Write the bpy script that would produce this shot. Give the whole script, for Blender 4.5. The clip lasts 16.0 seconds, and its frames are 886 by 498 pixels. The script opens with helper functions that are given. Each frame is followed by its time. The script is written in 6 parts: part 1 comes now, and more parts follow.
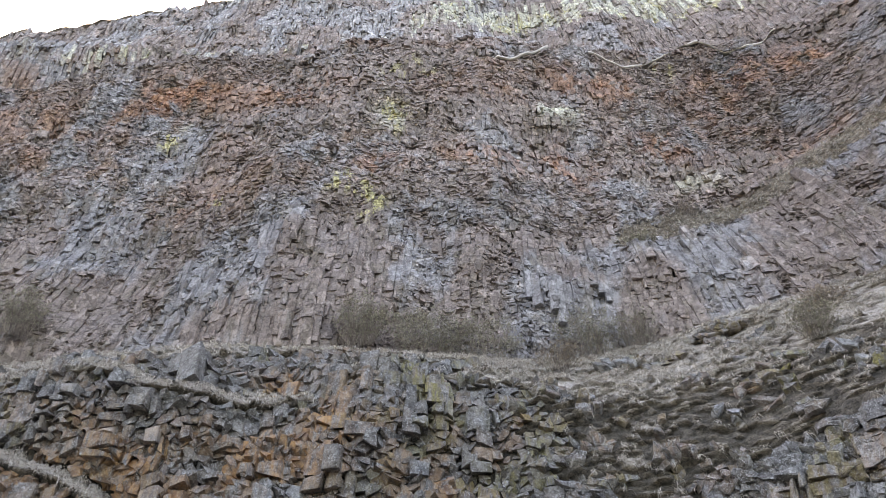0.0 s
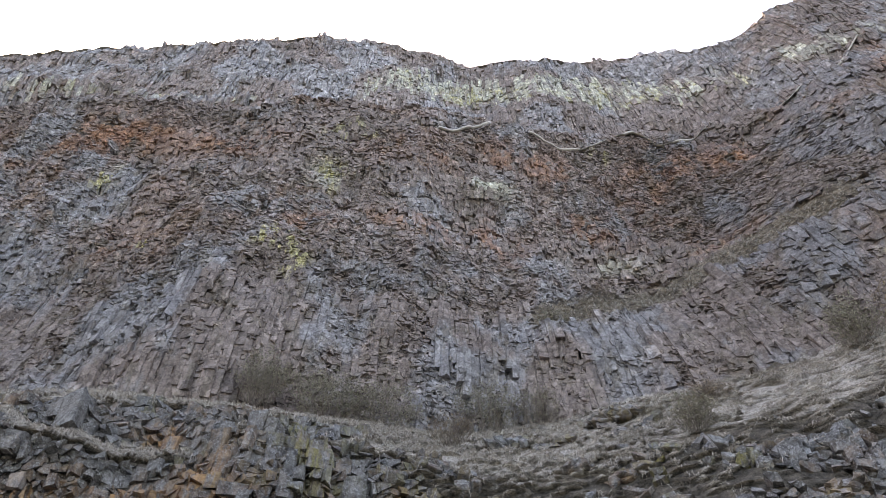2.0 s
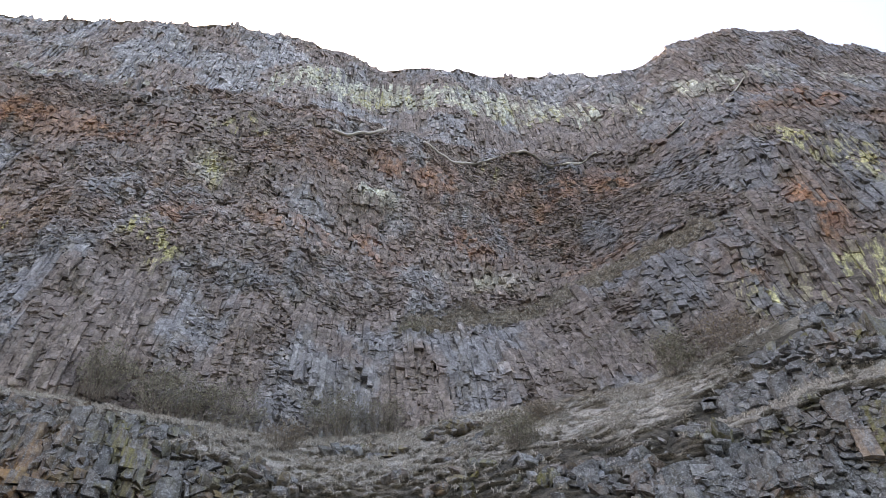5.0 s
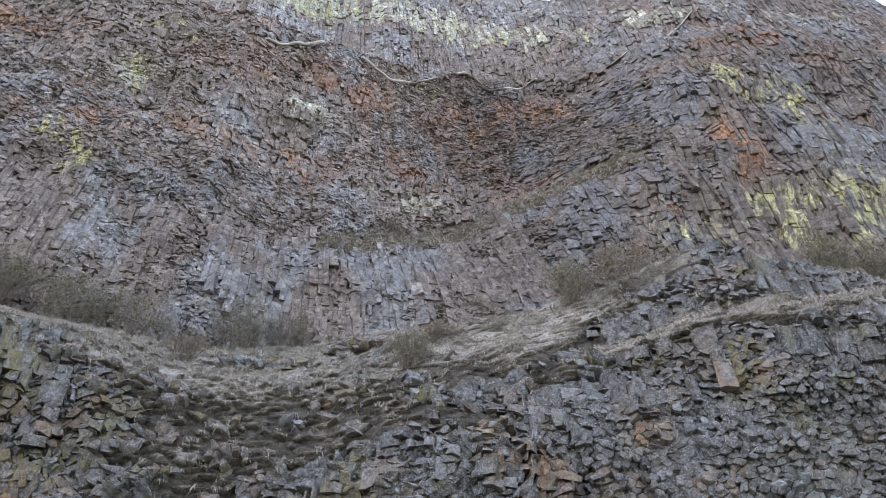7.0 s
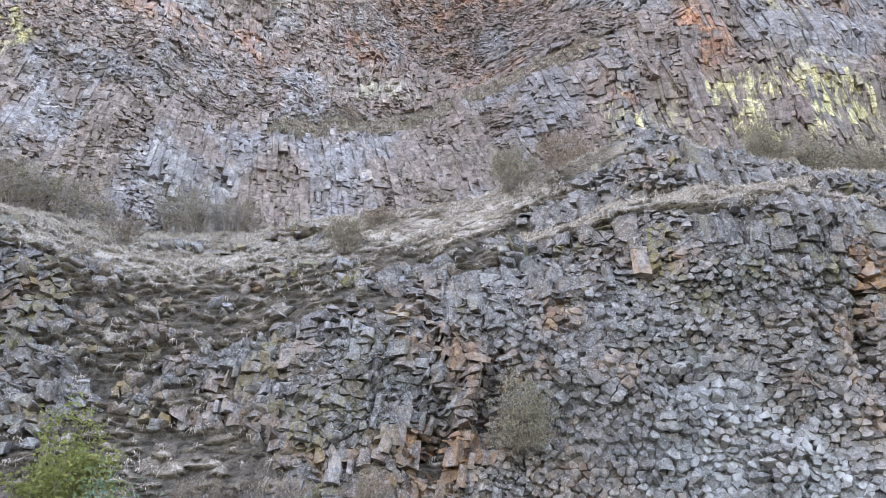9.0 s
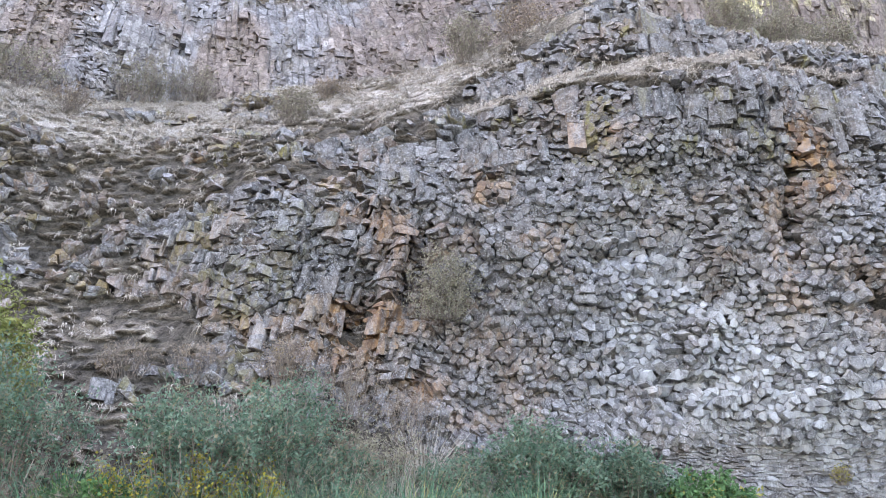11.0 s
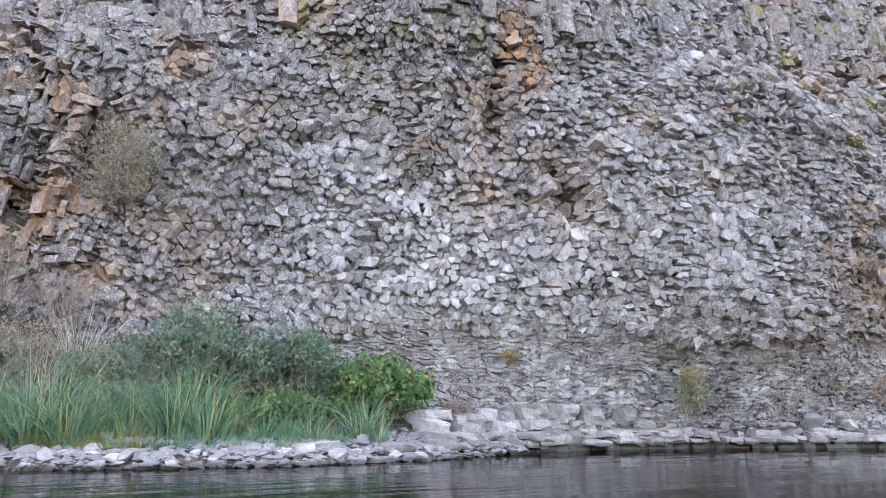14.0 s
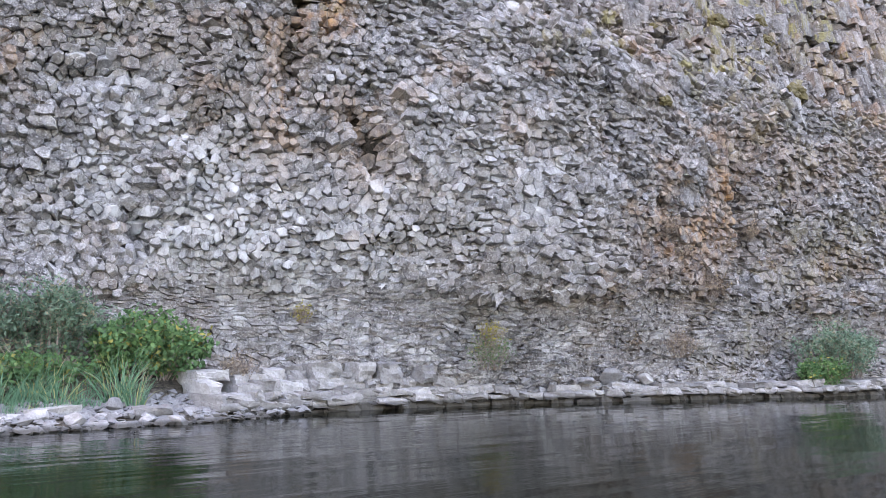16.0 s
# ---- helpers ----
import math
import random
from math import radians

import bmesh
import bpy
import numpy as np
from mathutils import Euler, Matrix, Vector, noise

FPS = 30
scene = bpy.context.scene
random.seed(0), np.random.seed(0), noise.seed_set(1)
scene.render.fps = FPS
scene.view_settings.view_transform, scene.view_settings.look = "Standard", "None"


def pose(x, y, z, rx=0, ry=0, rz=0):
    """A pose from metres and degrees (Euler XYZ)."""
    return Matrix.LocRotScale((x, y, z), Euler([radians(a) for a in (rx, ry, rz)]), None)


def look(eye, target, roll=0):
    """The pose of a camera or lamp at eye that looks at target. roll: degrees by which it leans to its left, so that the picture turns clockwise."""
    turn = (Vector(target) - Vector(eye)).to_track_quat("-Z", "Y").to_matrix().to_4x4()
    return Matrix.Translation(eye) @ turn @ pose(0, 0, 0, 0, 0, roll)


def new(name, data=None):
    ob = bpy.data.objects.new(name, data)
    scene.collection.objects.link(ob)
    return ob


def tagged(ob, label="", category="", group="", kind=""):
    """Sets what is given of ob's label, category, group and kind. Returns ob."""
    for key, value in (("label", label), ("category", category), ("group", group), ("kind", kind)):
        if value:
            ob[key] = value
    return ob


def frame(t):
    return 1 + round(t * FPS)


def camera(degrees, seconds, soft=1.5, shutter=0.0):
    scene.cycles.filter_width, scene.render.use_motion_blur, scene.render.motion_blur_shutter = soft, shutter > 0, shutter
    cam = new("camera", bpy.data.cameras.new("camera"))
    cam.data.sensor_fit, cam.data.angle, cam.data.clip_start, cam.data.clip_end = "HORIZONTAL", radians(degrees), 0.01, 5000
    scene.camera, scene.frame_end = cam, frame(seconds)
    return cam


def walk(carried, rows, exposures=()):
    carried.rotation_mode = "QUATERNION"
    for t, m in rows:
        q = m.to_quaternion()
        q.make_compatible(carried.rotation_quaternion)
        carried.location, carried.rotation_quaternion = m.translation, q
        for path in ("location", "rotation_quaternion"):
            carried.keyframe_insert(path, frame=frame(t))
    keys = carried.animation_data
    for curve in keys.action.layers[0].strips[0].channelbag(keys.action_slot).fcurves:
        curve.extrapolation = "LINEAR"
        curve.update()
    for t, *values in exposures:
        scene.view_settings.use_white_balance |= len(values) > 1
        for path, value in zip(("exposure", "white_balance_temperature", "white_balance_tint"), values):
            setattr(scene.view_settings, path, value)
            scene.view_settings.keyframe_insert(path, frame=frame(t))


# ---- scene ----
cam = camera(59.8, 16.0, soft=0.45)
METRES, EYE, TILT, LEAN, TURN = 20.0, 1.1, 38.0, 0.5, 0.0
ROWS = [
    (0.0, 0.0, 0.0, 0.0, 0.0, 0.0, -0.0),
    (0.5, 0.0267, -0.0051, 0.0064, -0.76, 1.45, -1.58),
    (1.0, 0.0518, -0.0116, 0.0134, -0.87, 2.93, -2.91),
    (1.5, 0.0771, -0.0209, 0.0181, -1.74, 4.05, -4.34),
    (2.0, 0.105, -0.031, 0.0257, -3.58, 4.55, -4.98),
    (2.5, 0.1317, -0.0358, 0.0312, -5.57, 4.54, -5.8),
    (3.0, 0.1588, -0.0418, 0.0378, -6.33, 4.71, -6.96),
    (3.5, 0.186, -0.0488, 0.0432, -6.78, 5.38, -7.91),
    (4.0, 0.2122, -0.0593, 0.0525, -7.51, 6.11, -8.4),
    (6.5, 0.3503, -0.1037, 0.0831, -12.47, 1.54, -10.49),
    (7.0, 0.3784, -0.1108, 0.0896, -12.85, 0.01, -11.53),
    (7.5, 0.4102, -0.1194, 0.0948, -12.53, -1.48, -11.44),
    (8.0, 0.4394, -0.1251, 0.0982, -13.08, -4.44, -11.96),
    (8.5, 0.4684, -0.1317, 0.1037, -13.4, -6.19, -12.0),
    (11.0, 0.6232, -0.1634, 0.1327, -12.54, -17.52, -12.57),
    (11.5, 0.6548, -0.1696, 0.1383, -14.33, -18.88, -12.54),
    (12.0, 0.6839, -0.172, 0.1434, -16.8, -20.29, -14.9),
    (12.5, 0.7207, -0.1775, 0.1508, -18.52, -21.63, -15.3),
    (13.0, 0.752, -0.1818, 0.1562, -19.88, -22.49, -16.49),
    (13.5, 0.7844, -0.1866, 0.1613, -21.73, -22.94, -17.31),
    (14.0, 0.8175, -0.1915, 0.164, -24.34, -22.46, -18.77),
    (14.5, 0.8536, -0.199, 0.1684, -26.25, -22.15, -19.76),
    (15.0, 0.888, -0.2045, 0.1744, -28.07, -22.26, -20.6),
    (15.5, 0.9232, -0.2113, 0.1746, -29.89, -22.2, -21.77),
    (16.0, 0.9555, -0.2144, 0.1806, -32.42, -22.49, -22.69),
]
EXPOSURES = [(0.0, 2.45, 8400, 21), (1.5, 2.1, 8250, 21), (3.5, 1.92, 7950, 20), (7.0, 2.22, 7950, 20), (8.0, 2.56, 8000, 20), (8.5, 2.8, 7950, 21), (11.0, 3.12, 7900, 24), (16.0, 3.2, 8200, 28)]
walk(cam, [(t, pose(0, 0, EYE, TILT, LEAN, TURN) @ pose(METRES * x, METRES * y, METRES * z, 90 + pitch, roll, yaw)) for t, x, y, z, yaw, pitch, roll in ROWS], EXPOSURES)

# ---- light: a clear sky, the sun low behind the cliff, everything in open shade ----
SUN_HEIGHT, SUN_TURN = 38.0, -25.0       # degrees above the horizon; degrees from +y, to the left
world = bpy.data.worlds.new("sky")
scene.world = world
world.use_nodes = True
wn = world.node_tree.nodes
sky = wn.new("ShaderNodeTexSky")
sky.sky_type = "NISHITA"
sky.sun_disc = False
sky.sun_elevation = radians(SUN_HEIGHT)
sky.sun_rotation = radians(SUN_TURN)
sky.air_density, sky.dust_density, sky.ozone_density = 1.2, 3.0, 1.0
world.node_tree.links.new(sky.outputs[0], wn["Background"].inputs[0])
wn["Background"].inputs[1].default_value = 0.15
sun = new("sun", bpy.data.lights.new("sun", "SUN"))
sun.data.energy, sun.data.angle, sun.data.color = 3.0, radians(0.53), (1.0, 0.94, 0.86)
sun_from = Vector((math.sin(radians(SUN_TURN)) * math.cos(radians(SUN_HEIGHT)), math.cos(radians(SUN_TURN)) * math.cos(radians(SUN_HEIGHT)), math.sin(radians(SUN_HEIGHT))))
sun.matrix_world = look(sun_from * 300, (0, 0, 0))


# ---- materials ----
def node(nt, kind, **inputs):
    n = nt.nodes.new(kind)
    for key, value in inputs.items():
        key = key.replace("_", " ")
        if key in n.inputs:
            if hasattr(value, "is_output"):
                nt.links.new(value, n.inputs[key])
            else:
                n.inputs[key].default_value = value
    return n


def noise_of(nt, scale, detail=4.0, rough=0.6, stretch=(1, 1, 1), coords=None):
    coords = coords or nt.nodes.new("ShaderNodeTexCoord").outputs["Object"]
    m = node(nt, "ShaderNodeMapping", Vector=coords, Scale=stretch)
    return node(nt, "ShaderNodeTexNoise", Vector=m.outputs[0], Scale=scale, Detail=detail, Roughness=rough).outputs["Fac"]


def ramp(nt, fac, low, high, to_low=0.0, to_high=1.0):
    n = node(nt, "ShaderNodeMapRange", Value=fac)
    for i, v in enumerate((low, high, to_low, to_high)):
        n.inputs[i + 1].default_value = v
    n.interpolation_type = "SMOOTHSTEP"
    return n.outputs[0]


def mix(nt, fac, a, b, how="MIX"):
    n = nt.nodes.new("ShaderNodeMix")
    n.data_type, n.blend_type = "RGBA", how
    for socket, value in ((n.inputs[0], fac), (n.inputs[6], a), (n.inputs[7], b)):
        if hasattr(value, "is_output"):
            nt.links.new(value, socket)
        else:
            socket.default_value = value if isinstance(value, float) else (*value, 1)
    return n.outputs[2]


def times(nt, a, b):
    n = nt.nodes.new("ShaderNodeMath")
    n.operation = "MULTIPLY"
    for socket, value in zip(n.inputs, (a, b)):
        if hasattr(value, "is_output"):
            nt.links.new(value, socket)
        else:
            socket.default_value = value
    return n.outputs[0]


def finish(nt, colour, rough, height=None, strength=0.5, distance=0.03, specular=0.3):
    bsdf = nt.nodes["Principled BSDF"]
    nt.links.new(colour, bsdf.inputs["Base Color"])
    if hasattr(rough, "is_output"):
        nt.links.new(rough, bsdf.inputs["Roughness"])
    else:
        bsdf.inputs["Roughness"].default_value = rough
    bsdf.inputs["Specular IOR Level"].default_value = specular
    if height is not None:
        b = node(nt, "ShaderNodeBump", Height=height, Strength=strength, Distance=distance)
        nt.links.new(b.outputs[0], bsdf.inputs["Normal"])
    return bsdf


def material(name):
    m = bpy.data.materials.new(name)
    m.use_nodes = True
    return m, m.node_tree


def chips(nt, scale, stretch, warp=0.12):
    """Angular chips of rock: a random number for each chip, and the gaps between them (0 in a gap, 1 on a chip)."""
    coords = nt.nodes.new("ShaderNodeTexCoord").outputs["Object"]
    wob = node(nt, "ShaderNodeTexNoise", Vector=coords, Scale=scale * 0.8, Detail=3.0)
    bent = node(nt, "ShaderNodeVectorMath", Scale=warp * 3.0 / scale)
    bent.operation = "SCALE"
    nt.links.new(wob.outputs["Color"], bent.inputs[0])
    place = nt.nodes.new("ShaderNodeVectorMath")
    nt.links.new(coords, place.inputs[0])
    nt.links.new(bent.outputs[0], place.inputs[1])
    spot = node(nt, "ShaderNodeMapping", Vector=place.outputs[0], Scale=stretch).outputs[0]
    one, two = (node(nt, "ShaderNodeTexVoronoi", Vector=spot, Scale=scale) for _ in range(2))
    two.feature = "DISTANCE_TO_EDGE"
    sep = nt.nodes.new("ShaderNodeSeparateColor")
    nt.links.new(one.outputs["Color"], sep.inputs[0])
    return sep.outputs[0], ramp(nt, two.outputs["Distance"], 0.0, 0.07)


def basalt(name, dark, light, brown, mauve, grain, bump, pits=0.6):
    """Weathered basalt. The attribute stain holds, block by block: rust, lichen, bleaching and a random number."""
    m, nt = material(name)
    at = nt.nodes.new("ShaderNodeAttribute")
    at.attribute_name = "stain"
    sep = nt.nodes.new("ShaderNodeSeparateColor")
    nt.links.new(at.outputs["Color"], sep.inputs[0])
    rust, lichen, bleach, chance = sep.outputs[0], sep.outputs[1], sep.outputs[2], at.outputs["Alpha"]
    broad, fine, tiny = noise_of(nt, 0.35 * grain, 5), noise_of(nt, 2.6 * grain, 6, 0.7), noise_of(nt, 16 * grain, 5, 0.7)
    streak = noise_of(nt, 2.2 * grain, 5, 0.65, (1.6, 1.6, 0.35))
    worn = nt.nodes.new("ShaderNodeAttribute")
    worn.attribute_name = "worn"
    bent = node(nt, "ShaderNodeVectorMath", Scale=0.5)
    bent.operation = "SCALE"
    wob = node(nt, "ShaderNodeTexNoise", Vector=nt.nodes.new("ShaderNodeTexCoord").outputs["Object"], Scale=1.7 * grain, Detail=3.0)
    nt.links.new(wob.outputs["Color"], bent.inputs[0])
    place = node(nt, "ShaderNodeVectorMath")
    nt.links.new(nt.nodes.new("ShaderNodeTexCoord").outputs["Object"], place.inputs[0])
    nt.links.new(bent.outputs[0], place.inputs[1])
    cell = node(nt, "ShaderNodeTexVoronoi", Vector=place.outputs[0], Scale=2.7 * grain)
    cell.feature = "DISTANCE_TO_EDGE"
    crack = ramp(nt, cell.outputs["Distance"], 0.0, 0.045)
    c = mix(nt, ramp(nt, chance, 0.0, 1.0), dark, light)
    c = mix(nt, ramp(nt, broad, 0.42, 0.60, 0.0, 0.6), c, brown)
    c = mix(nt, ramp(nt, noise_of(nt, 0.9 * grain, 5, 0.65), 0.5, 0.66, 0.0, 0.6), c, mauve)
    c = mix(nt, ramp(nt, fine, 0.3, 0.72), mix(nt, pits, c, (0.035, 0.032, 0.032)), mix(nt, 0.35, c, (0.48, 0.47, 0.46)))
    c = mix(nt, times(nt, ramp(nt, tiny, 0.52, 0.66), 0.5), c, (0.52, 0.52, 0.52))
    c = mix(nt, ramp(nt, noise_of(nt, 9.0 * grain, 6, 0.75, (1.2, 1.2, 0.6)), 0.36, 0.46, 0.75, 0.0), c, (0.04, 0.037, 0.036))
    c = mix(nt, times(nt, ramp(nt, noise_of(nt, 1.1 * grain, 6, 0.7, (1, 1, 1.6)), 0.54, 0.66), 0.55), c, (0.17, 0.135, 0.09))
    c = mix(nt, times(nt, ramp(nt, worn.outputs["Fac"], 0.35, 1.0), ramp(nt, fine, 0.36, 0.6, 0.1, 0.7)), c, (0.54, 0.537, 0.525))
    flake, _ = chips(nt, 8.5, (1.3, 1.3, 0.8), 0.25)
    c = mix(nt, ramp(nt, flake, 0.0, 0.3, 0.62, 0.0), c, (0.05, 0.047, 0.046))
    c = mix(nt, ramp(nt, flake, 0.75, 1.0, 0.0, 0.5), c, (0.66, 0.66, 0.66))
    rusty = mix(nt, ramp(nt, fine, 0.35, 0.65), (0.24, 0.13, 0.08), (0.55, 0.30, 0.12))
    c = mix(nt, times(nt, times(nt, rust, 0.85), ramp(nt, streak, 0.32, 0.62)), c, rusty)
    c = mix(nt, times(nt, bleach, ramp(nt, streak, 0.36, 0.58, 0.15, 0.85)), c, (0.60, 0.615, 0.62))
    yellowish = mix(nt, ramp(nt, tiny, 0.4, 0.6), (0.15, 0.14, 0.06), (0.34, 0.30, 0.13))
    c = mix(nt, times(nt, lichen, ramp(nt, streak, 0.42, 0.60)), c, yellowish)
    turf = nt.nodes.new("ShaderNodeAttribute")
    turf.attribute_name = "cover"
    c = mix(nt, ramp(nt, turf.outputs["Fac"], 0.25, 0.65), c, mix(nt, ramp(nt, tiny, 0.35, 0.65), (0.10, 0.078, 0.054), (0.30, 0.25, 0.19)))
    c = mix(nt, crack, mix(nt, 0.22, c, (0.025, 0.022, 0.02)), c)
    h = node(nt, "ShaderNodeMath", Value=fine)
    h.operation = "ADD"
    nt.links.new(times(nt, tiny, 0.5), h.inputs[1])
    h2 = node(nt, "ShaderNodeMath", Value=h.outputs[0])
    h2.operation = "ADD"
    nt.links.new(times(nt, crack, 0.35), h2.inputs[1])
    finish(nt, c, ramp(nt, fine, 0.3, 0.7, 0.95, 0.7), h2.outputs[0], 0.8, bump)
    return m


ROCK_NEAR = basalt("basalt_near", (0.10, 0.098, 0.104), (0.46, 0.455, 0.465), (0.25, 0.195, 0.15), (0.26, 0.255, 0.265), 1.0, 0.05, 0.7)
# darker basalt with brown and olive-grey patches: outcrop, slope, crumbs, crest blocks
ROCK_DARK = basalt("dark_basalt", (0.075, 0.074, 0.077), (0.296, 0.298, 0.314), (0.19, 0.145, 0.11), (0.14, 0.132, 0.115), 1.0, 0.05)


def far_basalt(name):
    """The upper cliff: slate, mauve, brown and olive weathering, pitted, with rust, lichen and bleached columns."""
    m, nt = material(name)
    at = nt.nodes.new("ShaderNodeAttribute")
    at.attribute_name = "stain"
    sep = nt.nodes.new("ShaderNodeSeparateColor")
    nt.links.new(at.outputs["Color"], sep.inputs[0])
    rust, lichen, bleach, chance = sep.outputs[0], sep.outputs[1], sep.outputs[2], at.outputs["Alpha"]
    tall = (1.0, 1.0, 0.55)
    fleck = noise_of(nt, 2.2, 8, 0.78, (1.5, 1.5, 0.6))
    grit = noise_of(nt, 5.0, 6, 0.8, (1.2, 1.2, 0.7))
    patch = noise_of(nt, 0.8, 6, 0.65, tall)
    c = mix(nt, chance, (0.265, 0.253, 0.256), (0.74, 0.713, 0.713))
    c = mix(nt, ramp(nt, noise_of(nt, 0.16, 7, 0.62, tall), 0.43, 0.52, 0.0, 0.85), c, mix(nt, chance, (0.27, 0.213, 0.185), (0.60, 0.485, 0.43)))
    c = mix(nt, ramp(nt, noise_of(nt, 0.34, 7, 0.65, tall), 0.55, 0.62, 0.0, 0.25), c, mix(nt, chance, (0.18, 0.176, 0.192), (0.58, 0.57, 0.595)))
    c = mix(nt, ramp(nt, patch, 0.53, 0.60, 0.0, 0.6), c, (0.24, 0.205, 0.165))
    c = mix(nt, times(nt, rust, ramp(nt, noise_of(nt, 0.55, 6, 0.65, (1, 1, 0.8)), 0.40, 0.50)), c, mix(nt, ramp(nt, patch, 0.38, 0.6), (0.40, 0.235, 0.18), (0.62, 0.34, 0.21)))
    c = mix(nt, bleach, c, mix(nt, ramp(nt, patch, 0.42, 0.58), (0.74, 0.73, 0.64), (0.92, 0.90, 0.74)))
    c = mix(nt, times(nt, lichen, ramp(nt, noise_of(nt, 1.3, 6, 0.7, (1.4, 1.4, 0.4)), 0.47, 0.55)), c, mix(nt, ramp(nt, grit, 0.4, 0.6), (0.54, 0.49, 0.25), (0.85, 0.78, 0.46)))
    turf = nt.nodes.new("ShaderNodeAttribute")
    turf.attribute_name = "cover"
    c = mix(nt, ramp(nt, turf.outputs["Fac"], 0.25, 0.65), c, mix(nt, ramp(nt, noise_of(nt, 2.4, 6, 0.7, (0.35, 1, 2.4)), 0.42, 0.58), (0.10, 0.078, 0.055), (0.34, 0.285, 0.22)))
    big, gap = chips(nt, 2.3, (1.25, 1.25, 0.75), 0.25)
    small, _ = chips(nt, 6.0, (1.2, 1.2, 0.7), 0.25)
    c = mix(nt, ramp(nt, big, 0.0, 0.4, 0.5, 0.0), c, (0.42, 0.40, 0.40), "MULTIPLY")
    c = mix(nt, ramp(nt, big, 0.7, 1.0, 0.0, 0.8), c, (1.45, 1.45, 1.45), "MULTIPLY")
    c = mix(nt, ramp(nt, small, 0.0, 0.4, 0.6, 0.0), c, (0.35, 0.33, 0.33), "MULTIPLY")
    c = mix(nt, ramp(nt, small, 0.72, 1.0, 0.0, 0.6), c, (1.4, 1.4, 1.4), "MULTIPLY")
    c = mix(nt, ramp(nt, fleck, 0.38, 0.45, 0.45, 0.0), c, (0.2, 0.19, 0.19), "MULTIPLY")
    c = mix(nt, gap, mix(nt, 0.35, c, (0.03, 0.027, 0.026)), c)
    bedded = noise_of(nt, 1.7, 6, 0.7, (0.45, 0.45, 2.0))
    c = mix(nt, ramp(nt, bedded, 0.38, 0.44, 0.5, 0.0), c, (0.28, 0.26, 0.26), "MULTIPLY")
    c = mix(nt, ramp(nt, bedded, 0.56, 0.64, 0.0, 0.5), c, (1.4, 1.4, 1.4), "MULTIPLY")
    h = node(nt, "ShaderNodeMath", Value=times(nt, big, 0.7))
    h.operation = "ADD"
    nt.links.new(times(nt, small, 0.35), h.inputs[1])
    finish(nt, c, 0.92, h.outputs[0], 0.7, 0.15, 0.2)
    return m


ROCK_FAR = far_basalt("basalt_far")


def ground_cover(name):
    """Rock, scree and withered grass; the attribute cover mixes from dark rock to pale straw."""
    m, nt = material(name)
    at = nt.nodes.new("ShaderNodeAttribute")
    at.attribute_name = "cover"
    broad, fine, tiny = noise_of(nt, 0.5, 5), noise_of(nt, 3.0, 6, 0.7), noise_of(nt, 14.0, 5, 0.7, (1, 1, 2.5))
    rock = mix(nt, ramp(nt, fine, 0.3, 0.7), (0.045, 0.041, 0.036), (0.17, 0.15, 0.125))
    straw = mix(nt, ramp(nt, tiny, 0.35, 0.65), (0.08, 0.067, 0.052), (0.30, 0.26, 0.22))
    pale = mix(nt, ramp(nt, tiny, 0.35, 0.65), (0.27, 0.24, 0.21), (0.70, 0.64, 0.57))
    straw = mix(nt, ramp(nt, at.outputs["Fac"], 0.55, 0.9), straw, pale)
    straw = mix(nt, ramp(nt, broad, 0.45, 0.66, 0.0, 0.5), straw, (0.17, 0.135, 0.095))
    straw = mix(nt, ramp(nt, noise_of(nt, 0.9, 3), 0.64, 0.76, 0.0, 0.3), straw, (0.13, 0.115, 0.06))
    c = mix(nt, ramp(nt, at.outputs["Fac"], 0.25, 0.6), rock, straw)
    strand, _ = chips(nt, 9.0, (1.3, 1.3, 0.6), 0.3)
    c = mix(nt, ramp(nt, strand, 0.0, 0.4, 0.75, 0.0), c, (0.3, 0.27, 0.25), "MULTIPLY")
    c = mix(nt, ramp(nt, strand, 0.65, 1.0, 0.0, 0.8), c, (1.5, 1.5, 1.5), "MULTIPLY")
    h = node(nt, "ShaderNodeMath", Value=fine)
    h.operation = "ADD"
    nt.links.new(times(nt, tiny, 0.6), h.inputs[1])
    finish(nt, c, 0.95, h.outputs[0], 0.9, 0.09, 0.1)
    return m


GROUND = ground_cover("scree_and_dry_grass")


def fibres(name, low, high, other, share=0.2, through_light=0.0):
    """Leaves, blades and twigs; the attribute tint is a random number for each."""
    m, nt = material(name)
    at = nt.nodes.new("ShaderNodeAttribute")
    at.attribute_name = "tint"
    c = mix(nt, at.outputs["Fac"], low, high)
    c = mix(nt, ramp(nt, at.outputs["Fac"], 1.0 - share, 1.0 - share + 0.04), c, other)
    c = mix(nt, ramp(nt, noise_of(nt, 1.2, 3), 0.35, 0.65, 0.0, 0.45), c, low)
    b = finish(nt, c, 0.6, specular=0.25)
    if through_light:
        b.inputs["Transmission Weight"].default_value = 0.0
        t = node(nt, "ShaderNodeBsdfTranslucent", Color=c)
        s = node(nt, "ShaderNodeMixShader", Fac=through_light)
        nt.links.new(b.outputs[0], s.inputs[1])
        nt.links.new(t.outputs[0], s.inputs[2])
        nt.links.new(s.outputs[0], nt.nodes["Material Output"].inputs[0])
    return m


